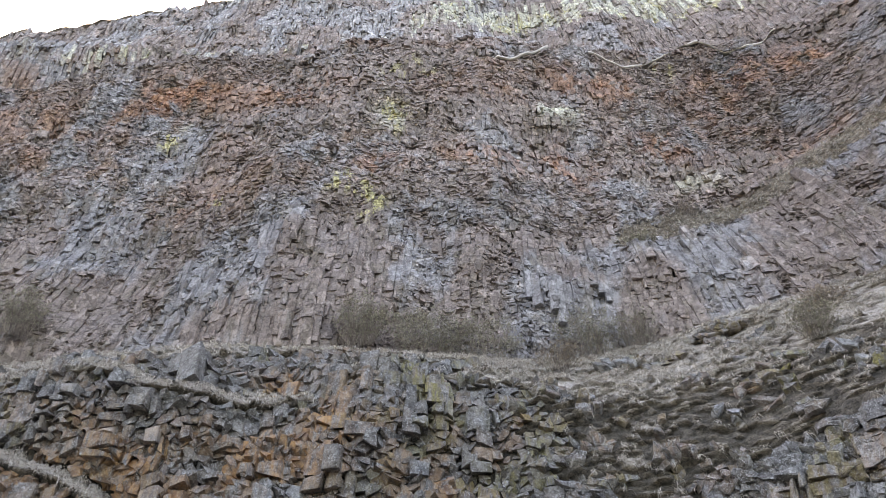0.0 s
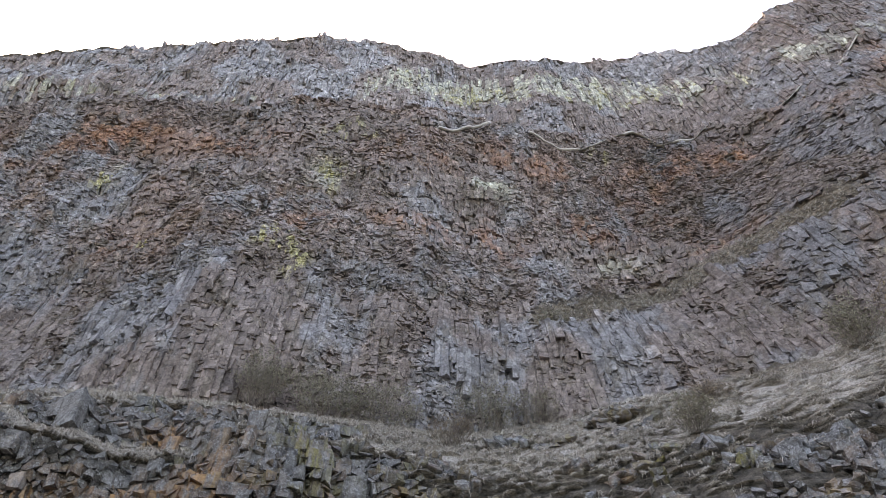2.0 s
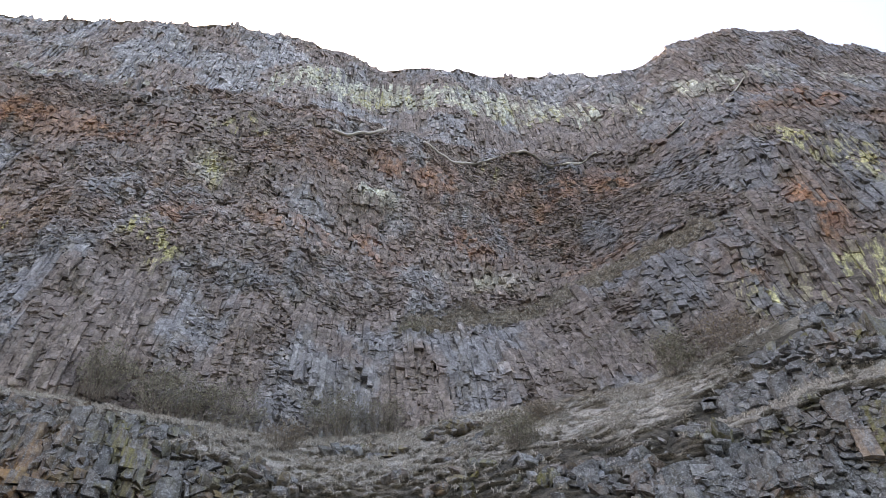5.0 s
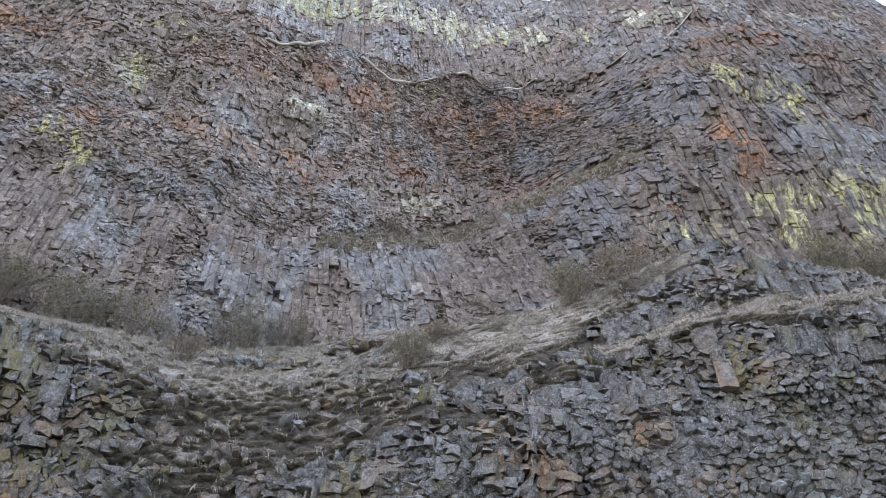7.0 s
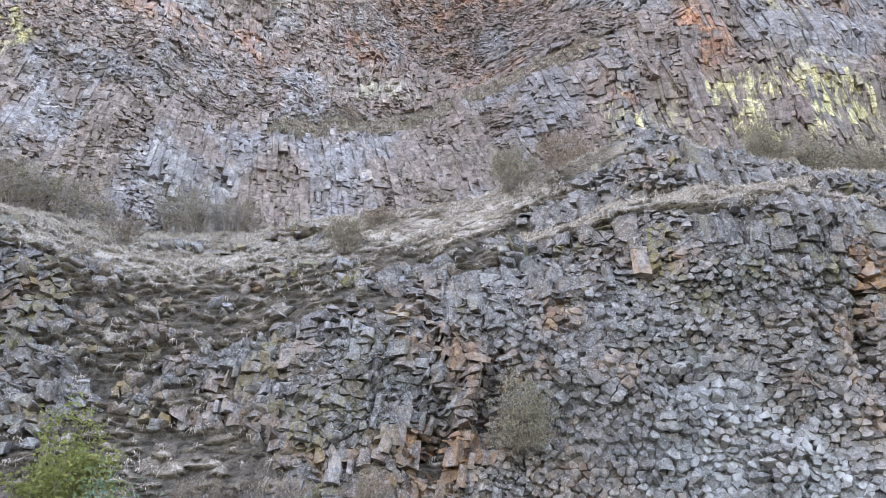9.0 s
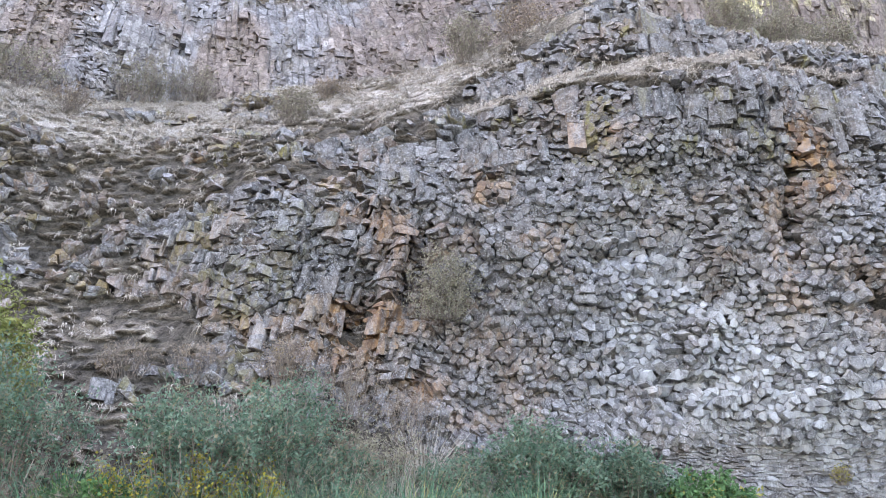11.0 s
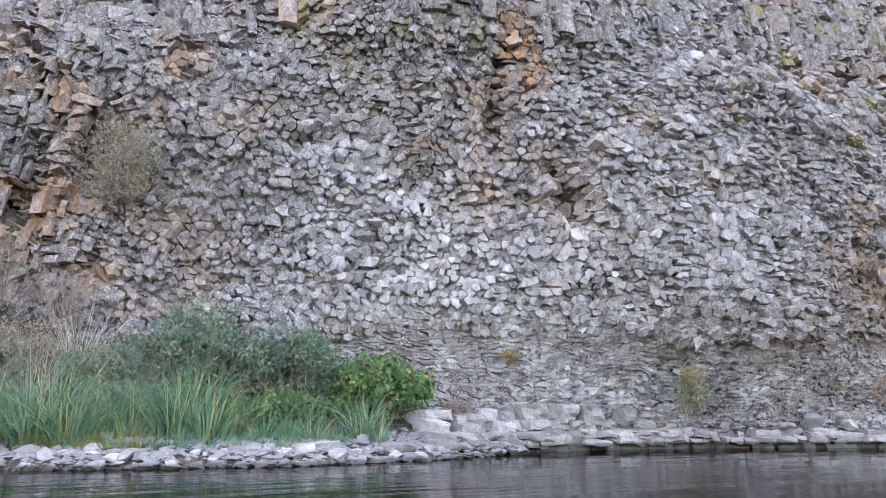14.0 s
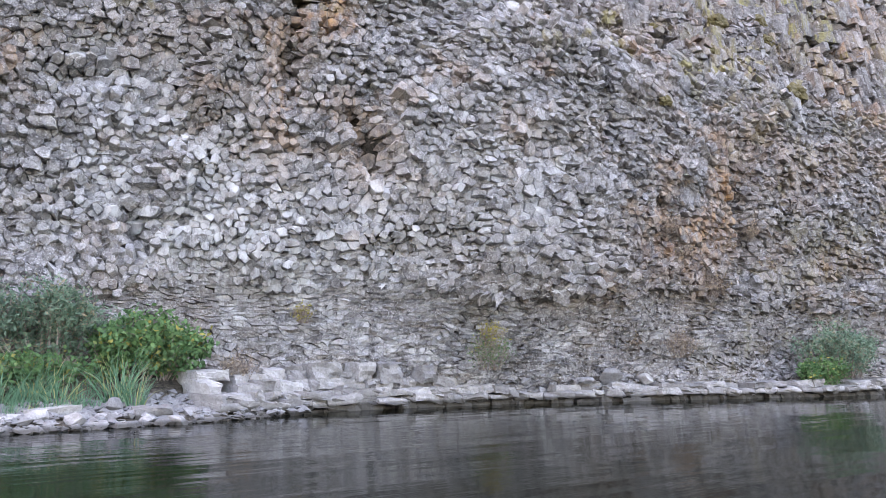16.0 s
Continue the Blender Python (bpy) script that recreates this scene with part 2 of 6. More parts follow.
STRAW = fibres("withered_grass", (0.42, 0.37, 0.31), (0.80, 0.74, 0.66), (0.24, 0.19, 0.14), 0.16)
WILLOW = fibres("willow_leaves", (0.07, 0.15, 0.10), (0.37, 0.52, 0.38), (0.42, 0.36, 0.24), 0.24, 0.45)
BRIGHT = fibres("fresh_leaves", (0.05, 0.14, 0.06), (0.24, 0.43, 0.18), (0.46, 0.41, 0.12), 0.2, 0.4)
OLIVE = fibres("olive_leaves", (0.25, 0.235, 0.17), (0.47, 0.435, 0.315), (0.40, 0.31, 0.22), 0.15, 0.3)
AUTUMN = fibres("withering_leaves", (0.28, 0.21, 0.155), (0.50, 0.41, 0.32), (0.36, 0.27, 0.12), 0.2, 0.25)
LEMON = fibres("yellow_green_leaves", (0.16, 0.19, 0.06), (0.36, 0.38, 0.14), (0.40, 0.36, 0.12), 0.15, 0.3)
YELLOW = fibres("yellow_leaves", (0.30, 0.27, 0.05), (0.52, 0.45, 0.09), (0.2, 0.24, 0.06), 0.2, 0.25)
SEDGE = fibres("sedge_blades", (0.05, 0.165, 0.10), (0.34, 0.58, 0.38), (0.60, 0.55, 0.26), 0.18, 0.4)
MOSS = fibres("moss", (0.075, 0.062, 0.024), (0.18, 0.145, 0.055), (0.24, 0.20, 0.11), 0.2)
TWIG = fibres("grey_twigs", (0.17, 0.135, 0.11), (0.40, 0.34, 0.29), (0.50, 0.44, 0.37), 0.2)


def pale_stone(name, low, high, wet):
    m, nt = material(name)
    info = nt.nodes.new("ShaderNodeObjectInfo")
    coords = nt.nodes.new("ShaderNodeTexCoord").outputs["Object"]
    fine, tiny = noise_of(nt, 2.4, 6, 0.7, coords=coords), noise_of(nt, 22.0, 4, 0.7, coords=coords)
    c = mix(nt, info.outputs["Random"], low, high)
    c = mix(nt, ramp(nt, fine, 0.35, 0.68), mix(nt, 0.45, c, (0.10, 0.09, 0.08)), c)
    c = mix(nt, times(nt, ramp(nt, tiny, 0.55, 0.7), 0.4), c, (0.14, 0.13, 0.12))
    cell = node(nt, "ShaderNodeTexVoronoi", Vector=node(nt, "ShaderNodeMapping", Vector=coords, Scale=(1.0, 1.0, 2.6)).outputs[0], Scale=2.6)
    cell.feature = "DISTANCE_TO_EDGE"
    c = mix(nt, ramp(nt, cell.outputs["Distance"], 0.0, 0.05), mix(nt, 0.12, c, (0.05, 0.045, 0.04)), c)
    flake, _ = chips(nt, 9.0, (1.0, 1.0, 1.4), 0.25)
    c = mix(nt, ramp(nt, flake, 0.0, 0.35, 0.5, 0.0), c, (0.45, 0.43, 0.42), "MULTIPLY")
    c = mix(nt, ramp(nt, flake, 0.7, 1.0, 0.0, 0.6), c, (1.35, 1.35, 1.35), "MULTIPLY")
    # the wet, dark foot, just above the water
    pos = nt.nodes.new("ShaderNodeNewGeometry")
    z = nt.nodes.new("ShaderNodeSeparateXYZ")
    nt.links.new(pos.outputs["Position"], z.inputs[0])
    c = mix(nt, ramp(nt, z.outputs[2], wet, wet + 0.10, 0.8, 0.0), c, (0.045, 0.042, 0.035))
    finish(nt, c, 0.85, fine, 0.6, 0.03, 0.25)
    return m


STONE = pale_stone("river_stone", (0.24, 0.245, 0.255), (0.54, 0.54, 0.54), -0.05)
SLAB = pale_stone("bank_rock", (0.25, 0.247, 0.245), (0.50, 0.497, 0.49), 0.06)


def water():
    m, nt = material("river_water")
    coords = nt.nodes.new("ShaderNodeTexCoord").outputs["Object"]
    wide = noise_of(nt, 0.55, 3, 0.5, (0.35, 1.2, 1), coords)
    small = noise_of(nt, 2.6, 3, 0.55, (0.3, 1.4, 1), coords)
    calm = noise_of(nt, 0.16, 2, 0.5, (0.5, 1.6, 1), coords)
    h = node(nt, "ShaderNodeMath", Value=wide)
    h.operation = "ADD"
    nt.links.new(times(nt, times(nt, small, ramp(nt, calm, 0.35, 0.65, 0.15, 0.8)), 0.5), h.inputs[1])
    c = mix(nt, calm, (0.004, 0.006, 0.005), (0.008, 0.011, 0.009))
    b = finish(nt, c, 0.06, h.outputs[0], 0.8, 0.05, 0.1)
    b.inputs["IOR"].default_value = 1.33
    return m


WATER = water()


# ---- number fields ----
def hashed(i, j, k, seed):
    n = (i.astype(np.int64) * 374761393 + j.astype(np.int64) * 668265263 + k.astype(np.int64) * 2147483647 + seed * 1274126177) & 0xFFFFFFFF
    n = ((n ^ (n >> 13)) * 1274126177) & 0xFFFFFFFF
    n = ((n ^ (n >> 16)) * 2246822519) & 0xFFFFFFFF
    return ((n ^ (n >> 15)) & 0xFFFFFF) / 0xFFFFFF


def lumps(x, y, z, seed=0):
    """Smooth noise in 0..1 over arrays of places."""
    x, y, z = np.broadcast_arrays(np.asarray(x, float), np.asarray(y, float), np.asarray(z, float))
    i, j, k = np.floor(x), np.floor(y), np.floor(z)
    u, v, w = (f * f * (3 - 2 * f) for f in (x - i, y - j, z - k))
    out = 0
    for a in (0, 1):
        for b in (0, 1):
            for c in (0, 1):
                out = out + hashed(i + a, j + b, k + c, seed) * (u if a else 1 - u) * (v if b else 1 - v) * (w if c else 1 - w)
    return out


def fractal(x, y, z, seed=0, octaves=4):
    total, amp, weight = 0, 1.0, 0
    for o in range(octaves):
        total = total + amp * lumps(x * 2 ** o, y * 2 ** o, z * 2 ** o, seed + 17 * o)
        weight += amp
        amp *= 0.5
    return total / weight


def smooth(low, high, v):
    t = np.clip((v - low) / (high - low), 0, 1)
    return t * t * (3 - 2 * t)


def slopes(xs, ys):
    d = np.diff(ys, axis=0) / np.diff(xs).reshape(-1, *[1] * (ys.ndim - 1))
    m = np.empty_like(ys)
    m[0], m[-1] = d[0], d[-1]
    m[1:-1] = np.where(d[:-1] * d[1:] > 0, 2 * d[:-1] * d[1:] / (d[:-1] + d[1:] + 1e-12), 0)
    return m


def spline(xs, ys, x):
    """A curve without overshoot through the knots; ys may carry further axes."""
    xs, ys, x = np.asarray(xs, float), np.asarray(ys, float), np.asarray(x, float).ravel()
    m, xc = slopes(xs, ys), np.clip(x, xs[0], xs[-1])
    i = np.clip(np.searchsorted(xs, xc) - 1, 0, len(xs) - 2)
    h = (xs[i + 1] - xs[i])
    shape = (-1, *[1] * (ys.ndim - 1))
    t, h = ((xc - xs[i]) / h).reshape(shape), h.reshape(shape)
    return (2 * t ** 3 - 3 * t ** 2 + 1) * ys[i] + (t ** 3 - 2 * t ** 2 + t) * h * m[i] + (3 * t ** 2 - 2 * t ** 3) * ys[i + 1] + (t ** 3 - t ** 2) * h * m[i + 1]


def face_of(xs, zs, table, x, z):
    """How far back (y) a cliff face lies at x and at the height z: profiles at the stations xs, levels zs."""
    x, z = np.broadcast_arrays(np.asarray(x, float), np.asarray(z, float))
    shape, x, z = x.shape, x.ravel(), z.ravel()
    cols, zs = spline(xs, table, x), np.asarray(zs, float)
    m = slopes(zs, cols.T).T
    zc, r = np.clip(z, zs[0], zs[-1]), np.arange(len(x))
    i = np.clip(np.searchsorted(zs, zc) - 1, 0, len(zs) - 2)
    h = zs[i + 1] - zs[i]
    t = (zc - zs[i]) / h
    y = (2 * t ** 3 - 3 * t ** 2 + 1) * cols[r, i] + (t ** 3 - 2 * t ** 2 + t) * h * m[r, i] + (3 * t ** 2 - 2 * t ** 3) * cols[r, i + 1] + (t ** 3 - t ** 2) * h * m[r, i + 1]
    return (y + (z - zc) * np.where(z > zc, m[:, -1], m[:, 0])).reshape(shape)


# ---- plan of the two cliffs ----
LOW_X = (-60, -25, -10, 0, 6, 10, 14, 18, 22, 26, 30, 36, 44, 60, 120)
LOW_Z = (1.2, 4.5, 8, 11.5, 14.5, 17.5, 20.5)
LOW_Y = ((24, 25, 26, 27, 28, 32, 37), (21, 23, 25, 26, 27.4, 30, 36), (20, 22, 24, 25.2, 25.6, 27.6, 33), (18, 22.5, 24.3, 25.3, 26, 28.6, 34.4),
         (16.5, 21, 23.8, 25, 26.3, 30, 34), (15.5, 19.5, 22.6, 24, 25.7, 29, 33), (15, 18.3, 19.6, 20.6, 23.6, 27, 30.3), (15, 17.7, 18.6, 19.0, 20.8, 24.2, 28),
         (15.2, 16.6, 16.9, 17.2, 18.2, 20.3, 23.5), (14.8, 15.4, 15.6, 15.2, 14.7, 17.2, 19.0), (14.2, 13.8, 13.2, 13.5, 13.3, 15.6, 18), (11.9, 10.9, 11.1, 11.6, 13.2, 15, 17.6),
         (9.7, 9.3, 9.7, 10.2, 12, 13.6, 15.4), (6, 6.2, 6.6, 7.2, 8.2, 9.6, 11), (-12, -11.5, -11, -10, -9, -7, -5))
HIGH_X = (-60, -35, -20, -8, 2, 10, 18, 25, 31, 37, 44, 60, 120)
HIGH_Z = (20, 26, 32, 40, 47, 54, 57.8, 60.3, 74, 92)
HIGH_Y = ((36, 37, 38, 39.5, 40.5, 41.5, 42.2, 46, 50, 54), (36, 37.5, 39, 40.5, 41, 42, 42.6, 47, 51.5, 56), (36.5, 37.8, 39.5, 40.7, 41.8, 42.5, 43, 47, 52, 57),
          (34.2, 34.4, 36.4, 38.4, 39.6, 41.5, 42.3, 46.8, 52.4, 58), (33.4, 34.4, 36.2, 38.5, 39, 41, 42.2, 46.8, 53, 59), (34, 35, 37.6, 40.5, 41, 42, 42.8, 47, 55.4, 60),
          (31.6, 33.2, 37.2, 41, 41.8, 42.6, 43.3, 46.2, 51.6, 58), (30.2, 31, 33.4, 39, 41, 42, 42.6, 46, 51.8, 58), (27.2, 28, 29.2, 31.6, 36.8, 40, 41.2, 44.6, 49.4, 56),
          (25.2, 26, 27, 28, 29.6, 33, 35.2, 39, 46, 52), (23.6, 24.2, 25, 26.2, 28.2, 30, 31.2, 34, 40, 46), (21, 22, 23, 24.4, 26, 27.6, 28.8, 31, 36, 42), (12, 13, 14, 16, 18, 20, 21.4, 23, 28, 34))
CREST = ((-60, -25, -10, 0, 6, 10, 14, 18, 21, 23, 26, 28, 30, 33, 44, 52, 62, 120), (21, 21.5, 20.8, 19.4, 20.0, 20.6, 21, 20.9, 20.1, 20.5, 21.2, 20.8, 19.8, 19.6, 20.6, 25, 30, 40))
FOOT = ((-60, -23, -11, -5, 0.6, 5, 11, 19, 30, 44, 60, 120), (25, 24, 23, 21.7, 19.9, 20.4, 21.6, 22, 22, 23, 30, 41))
RIM = ((-60, -42, -38, -34.5, -30, -24, -16, -10.4, -2.4, 4.6, 11.5, 17, 28, 34.5, 38.5, 42, 47, 53, 59, 66, 80, 120),
       (63, 69.5, 72, 74.8, 78, 80.5, 84, 89, 91.8, 91.8, 90.5, 90, 90.3, 87.3, 82, 83, 86.5, 90, 89, 85.5, 76, 70))
WATERLINE = ((-60, 0, 12, 16, 18.4, 22.5, 25, 27.4, 31, 36, 41, 47, 60, 120), (21, 15.5, 14, 13, 12, 11.2, 11.4, 12.0, 12.6, 11.8, 9.8, 7.5, 4.0, -15))
LEDGE = ((-4.3, -1.1, 3.2, 5.7, 8.5, 10.3, 11.8, 13.6, 16.0, 19.4, 22.8, 25.4, 27.4, 29.4, 31.7, 33.0, 34.1, 36.7, 40.6, 46.5), (54.8, 53.4, 53.0, 53.0, 54.4, 56.4, 56.6, 55.1, 54.1, 55.8, 57.1, 55.5, 55.4, 57.5, 60.1, 58.9, 56.0, 58.6, 61.6, 70.1))
TIER = ((-60, -33.5, -31, -26, -12, -5.6, 2, 8), (47, 50.5, 53, 55.7, 55.9, 57.7, 58.5, 60))
STEP_UP = ((-40, -22, -17.5, -15.3, -13.3, -11.7, -10.3, -9.2, -8, -6.7, -5.5, -4), (15.0, 15.5, 16.0, 16.3, 16.1, 15.6, 15.0, 14.8, 14.6, 14.4, 14.2, 14.0))
STEP_CROWN = ((16, 18, 19.8, 21, 22.9, 24.3, 25.9, 27), (13.4, 14.2, 14.8, 15.2, 15.8, 16.1, 16.2, 16.2))
STEP_CREST = ((26.6, 27.6, 28.9, 30.7, 33.4, 36, 40), (17.0, 16.9, 17.0, 18.1, 18.9, 19.0, 18.6))
STEP_DOWN = ((-40, -20, -15.3, -13.4, -11.3, -9), (13, 12.8, 12.0, 11.4, 10.4, 9.4))
WATER_Z = -0.1


def low_step(x, z):
    """The grassy steps of the outcrop and of the crown: how far they set the rock back, and their turf."""
    back = turf = 0
    for line, start, end, deep in ((STEP_UP, -60, -4, 0.9), (STEP_DOWN, -60, -9, 0.9), (STEP_CROWN, 16, 27, 0.7), (STEP_CREST, 26.5, 40, 0.7)):
        up = z - spline(*line, x).reshape(np.shape(x)) - 0.9 * (fractal(x / 1.3, 0 * x, 0 * x, 14, 3) - 0.5)
        there = smooth(end, end - 2, x) * smooth(start, start + 1.5, x) * (1 if deep > 0.8 else smooth(0.36, 0.5, fractal(x / 1.5, 0 * x, 0 * x, 15, 2)))
        back = back + there * deep * (smooth(-0.1, 0.35, up) * np.exp(-np.clip(up, 0, 60) / 1.6) - 0.3 * np.exp(-(np.minimum(up, 0) / 0.9) ** 2) * (up < 0))
        turf = turf + there * np.exp(-((up - 0.12) / 0.26) ** 2)
    return back, turf


# hollows (+) and bulges (-) of the lower wall: place, half width and height, how deep, how far it leans
HOLLOWS = ((25.5, 4.7, 0.45, 0.6, 0.9, 0), (31.2, 7.4, 0.4, 1.0, 0.8, -0.6), (24.3, 9.0, 0.9, 0.35, 0.6, 0), (27.2, 9.6, 0.35, 1.6, -0.5, 0.2), (29.3, 10.6, 0.3, 2.2, 0.7, 0.1), (26.4, 6.2, 0.3, 1.0, -0.5, 0.2),
           (34.7, 2.0, 0.6, 0.8, 0.6, 0), (17.6, 7.9, 0.3, 1.8, -0.7, 0.25), (16.7, 6.9, 0.4, 0.5, 0.8, 0), (18.4, 9.0, 0.3, 1.6, 0.6, 0.2), (45.5, 6.0, 0.6, 2.5, 0.6, 0), (39.5, 10.5, 0.35, 2.5, 0.5, -0.1))


def low_y(x, z):
    y = face_of(LOW_X, LOW_Z, LOW_Y, x, z) + low_step(x, z)[0]
    for hx, hz, rx, rz, deep, lean in HOLLOWS:
        y = y + deep * np.exp(-((x - hx - lean * (z - hz)) / rx) ** 4 - ((z - hz) / rz) ** 4)
    y = y + 0.2 * smooth(3.7, 2.9, z) * smooth(22, 27, x) * smooth(60, 50, x)
    return y + 0.5 * (fractal(x / 2.6, 0 * x, z / 2.6, 3, 3) - 0.5) + 1.0 * (fractal(x / 6, 0 * x, z / 5, 4, 2) - 0.5)


def low_face(x, z):
    """The lower cliff with its foot drawn out to the water."""
    foot = np.clip((1.3 - z) / 2.0, 0, 1)
    return low_y(x, z) * (1 - foot) + (spline(*WATERLINE, x).reshape(np.shape(x)) + 0.7) * foot


def high_y(x, z):
    y = face_of(HIGH_X, HIGH_Z, HIGH_Y, x, z)
    up = z - spline(*TIER, x).reshape(np.shape(x))
    y = y + 1.2 * smooth(-0.4, 0.6, up) * np.exp(-np.clip(up, 0, 60) / 6) * smooth(-2, -6, x)
    up = z - spline(*LEDGE, x).reshape(np.shape(x))
    y = y + 1.1 * smooth(-0.3, 0.4, up) * np.exp(-np.clip(up, 0, 60) / 5) * smooth(-4, 3, x) * smooth(50, 46, x)
    return y + 1.6 * (fractal(x / 6, 0 * x, z / 9, 5, 3) - 0.5) + 1.2 * (fractal(x / 2.0, 0 * x, z / 3.5, 6, 2) - 0.5)


def mats(x, z):
    """The hanging edges of the grass mats, each a short cushion: 1 at a lip, falling to 0 above it."""
    phase = z / 0.34 + 5.0 * fractal(x / 1.3, 0 * x, z / 1.1, 9, 4)
    row = np.floor(phase)
    along = x / 0.5 + 7 * hashed(row, 0 * row, 0 * row, 11) + 1.0 * lumps(x / 0.4, 0 * x, z / 0.3, 12)
    col = np.floor(along)
    side = 1 - np.abs(2 * (along - col) - 1) ** 3
    return (1 - (phase - row)) ** 0.7 * (0.25 + 0.95 * hashed(col, row, 0 * row, 13)) * (0.45 + 0.55 * side) + 0.15 * lumps(x / 0.3, 0 * x, z / 0.3, 10)


def low_cover(x, z):
    """How grassy the lower hillside is: 0 bare rock, 1 turf."""
    lean = (low_y(x, z + 0.5) - low_y(x, z - 0.5))
    patch = np.exp(-(((x - 8.0) / 5) ** 2 + ((z - 11.5) / 4) ** 2)) + 0.9 * np.exp(-(((x - 8.5) / 4) ** 2 + ((z - 6.5) / 3.5) ** 2))
    ledge = 2.2 * low_step(x, z)[1]
    return smooth(0.55, 1.35, lean + 0.6 * patch + 0.9 * ledge + 1.3 * (fractal(x / 3.2, 0 * x, z / 1.0, 8, 3) - 0.5)) * smooth(0.2, 0.9, z)


# ---- mesh helpers ----
def mesh_of(name, verts, faces, mat=None, attributes=(), flat=False):
    """A mesh from arrays: verts (n, 3); faces, a list of (m, k) index arrays; attributes, (name, kind, values by vertex)."""
    me = bpy.data.meshes.new(name)
    verts = np.asarray(verts, np.float32).reshape(-1, 3)
    me.vertices.add(len(verts))
    me.vertices.foreach_set("co", verts.ravel())
    loops = np.concatenate([f.ravel() for f in faces]).astype(np.int32)
    sizes = np.concatenate([np.full(len(f), f.shape[1]) for f in faces])
    me.loops.add(len(loops))
    me.loops.foreach_set("vertex_index", loops)
    me.polygons.add(len(sizes))
    me.polygons.foreach_set("loop_start", np.concatenate([[0], np.cumsum(sizes)[:-1]]).astype(np.int32))
    me.update(calc_edges=True)
    for key, kind, values in attributes:
        a = me.attributes.new(key, kind, "POINT")
        a.data.foreach_set("color" if kind == "FLOAT_COLOR" else "value", np.asarray(values, np.float32).ravel())
    if mat:
        me.materials.append(mat)
    if flat:
        me.shade_flat()
    else:
        me.shade_smooth()
    return me


def thing(name, label, category, group="", kind="", at=None):
    ob = new(name)
    ob.empty_display_size = 0.2
    if at is not None:
        ob.location = at
    return tagged(ob, label, category, group, kind)


def part(name, me, parent, label="", kind=""):
    ob = new(name, me)
    ob.parent = parent
    return tagged(ob, label, kind=kind)


def grid_faces(rows, cols):
    a = np.arange(rows * cols).reshape(rows, cols)
    return np.stack([a[:-1, :-1], a[:-1, 1:], a[1:, 1:], a[1:, :-1]], -1).reshape(-1, 4)


# ---- the cliffs: rough rock sheets, and the broken basalt columns that stand out of them ----
def spots(x, z, rows):
    out = np.zeros_like(x)
    for cx, cz, rx, rz, amount in rows:
        out += amount * np.exp(-(((x - cx) / rx) ** 2 + ((z - cz) / rz) ** 2))
    return out


LOW_RUST = ((16.9, 6.9, 0.9, 0.9, 1.9), (17.4, 8.6, 0.5, 1.3, 1.7), (18.6, 4.6, 0.8, 0.7, 0.6), (29.7, 12.6, 0.5, 1.4, 1.0), (30.3, 11.5, 0.5, 0.7, 0.9), (44.7, 7.6, 0.8, 0.5, 1.1),
            (42.5, 5.9, 3.0, 2.0, 0.4), (-6.3, 11.2, 2.2, 1.4, 0.9), (-6.1, 15.5, 0.9, 0.7, 0.9), (-3.8, 13.0, 0.8, 1.5, 0.8), (-12.0, 11.5, 2.0, 1.5, 0.6), (23.8, 13.2, 1.2, 0.5, 0.5), (20.5, 11.0, 0.6, 0.6, 0.5), (31.2, 7.2, 0.7, 1.3, 0.6), (29.0, 8.4, 0.5, 2.0, 0.5))
LOW_BLEACH = ((26.2, 6.4, 1.8, 2.0, 0.9), (28.2, 4.4, 2.4, 1.6, 0.9), (25.0, 9.2, 1.8, 1.6, 0.45), (31.5, 5.6, 3.5, 2.5, 0.55), (36.0, 7.0, 4.0, 3.0, 0.5), (24.5, 5.0, 1.5, 2.0, 0.3), (34.0, 2.0, 9.0, 1.3, 0.55))
HIGH_RUST = ((16.9, 43.2, 2.2, 2.4, 1.0), (-3.8, 38.1, 2.0, 2.0, 0.8), (13.9, 50.7, 4.0, 2.6, 1.0), (6.9, 49.9, 3.2, 2.2, 0.8), (8.2, 39.7, 3.2, 2.4, 0.9), (19.5, 60.5, 3.0, 1.8, 0.9),
             (30.0, 51.8, 5.0, 2.4, 0.9), (-22.0, 49.4, 5.0, 3.4, 0.9), (-12.2, 49.0, 5.0, 2.4, 0.8), (37.4, 38.4, 1.4, 2.4, 2.4), (2.3, 39.6, 3.0, 1.4, 0.8), (-15.7, 35.2, 3.0, 1.6, 0.7),
             (22.0, 45.0, 6.0, 6.0, 0.4), (45.5, 57.0, 4.0, 1.8, 0.9), (31.7, 32.6, 0.8, 1.6, 0.8), (-32.0, 46.0, 5.0, 4.0, 0.6), (47.0, 66.0, 5.0, 1.5, 0.5))
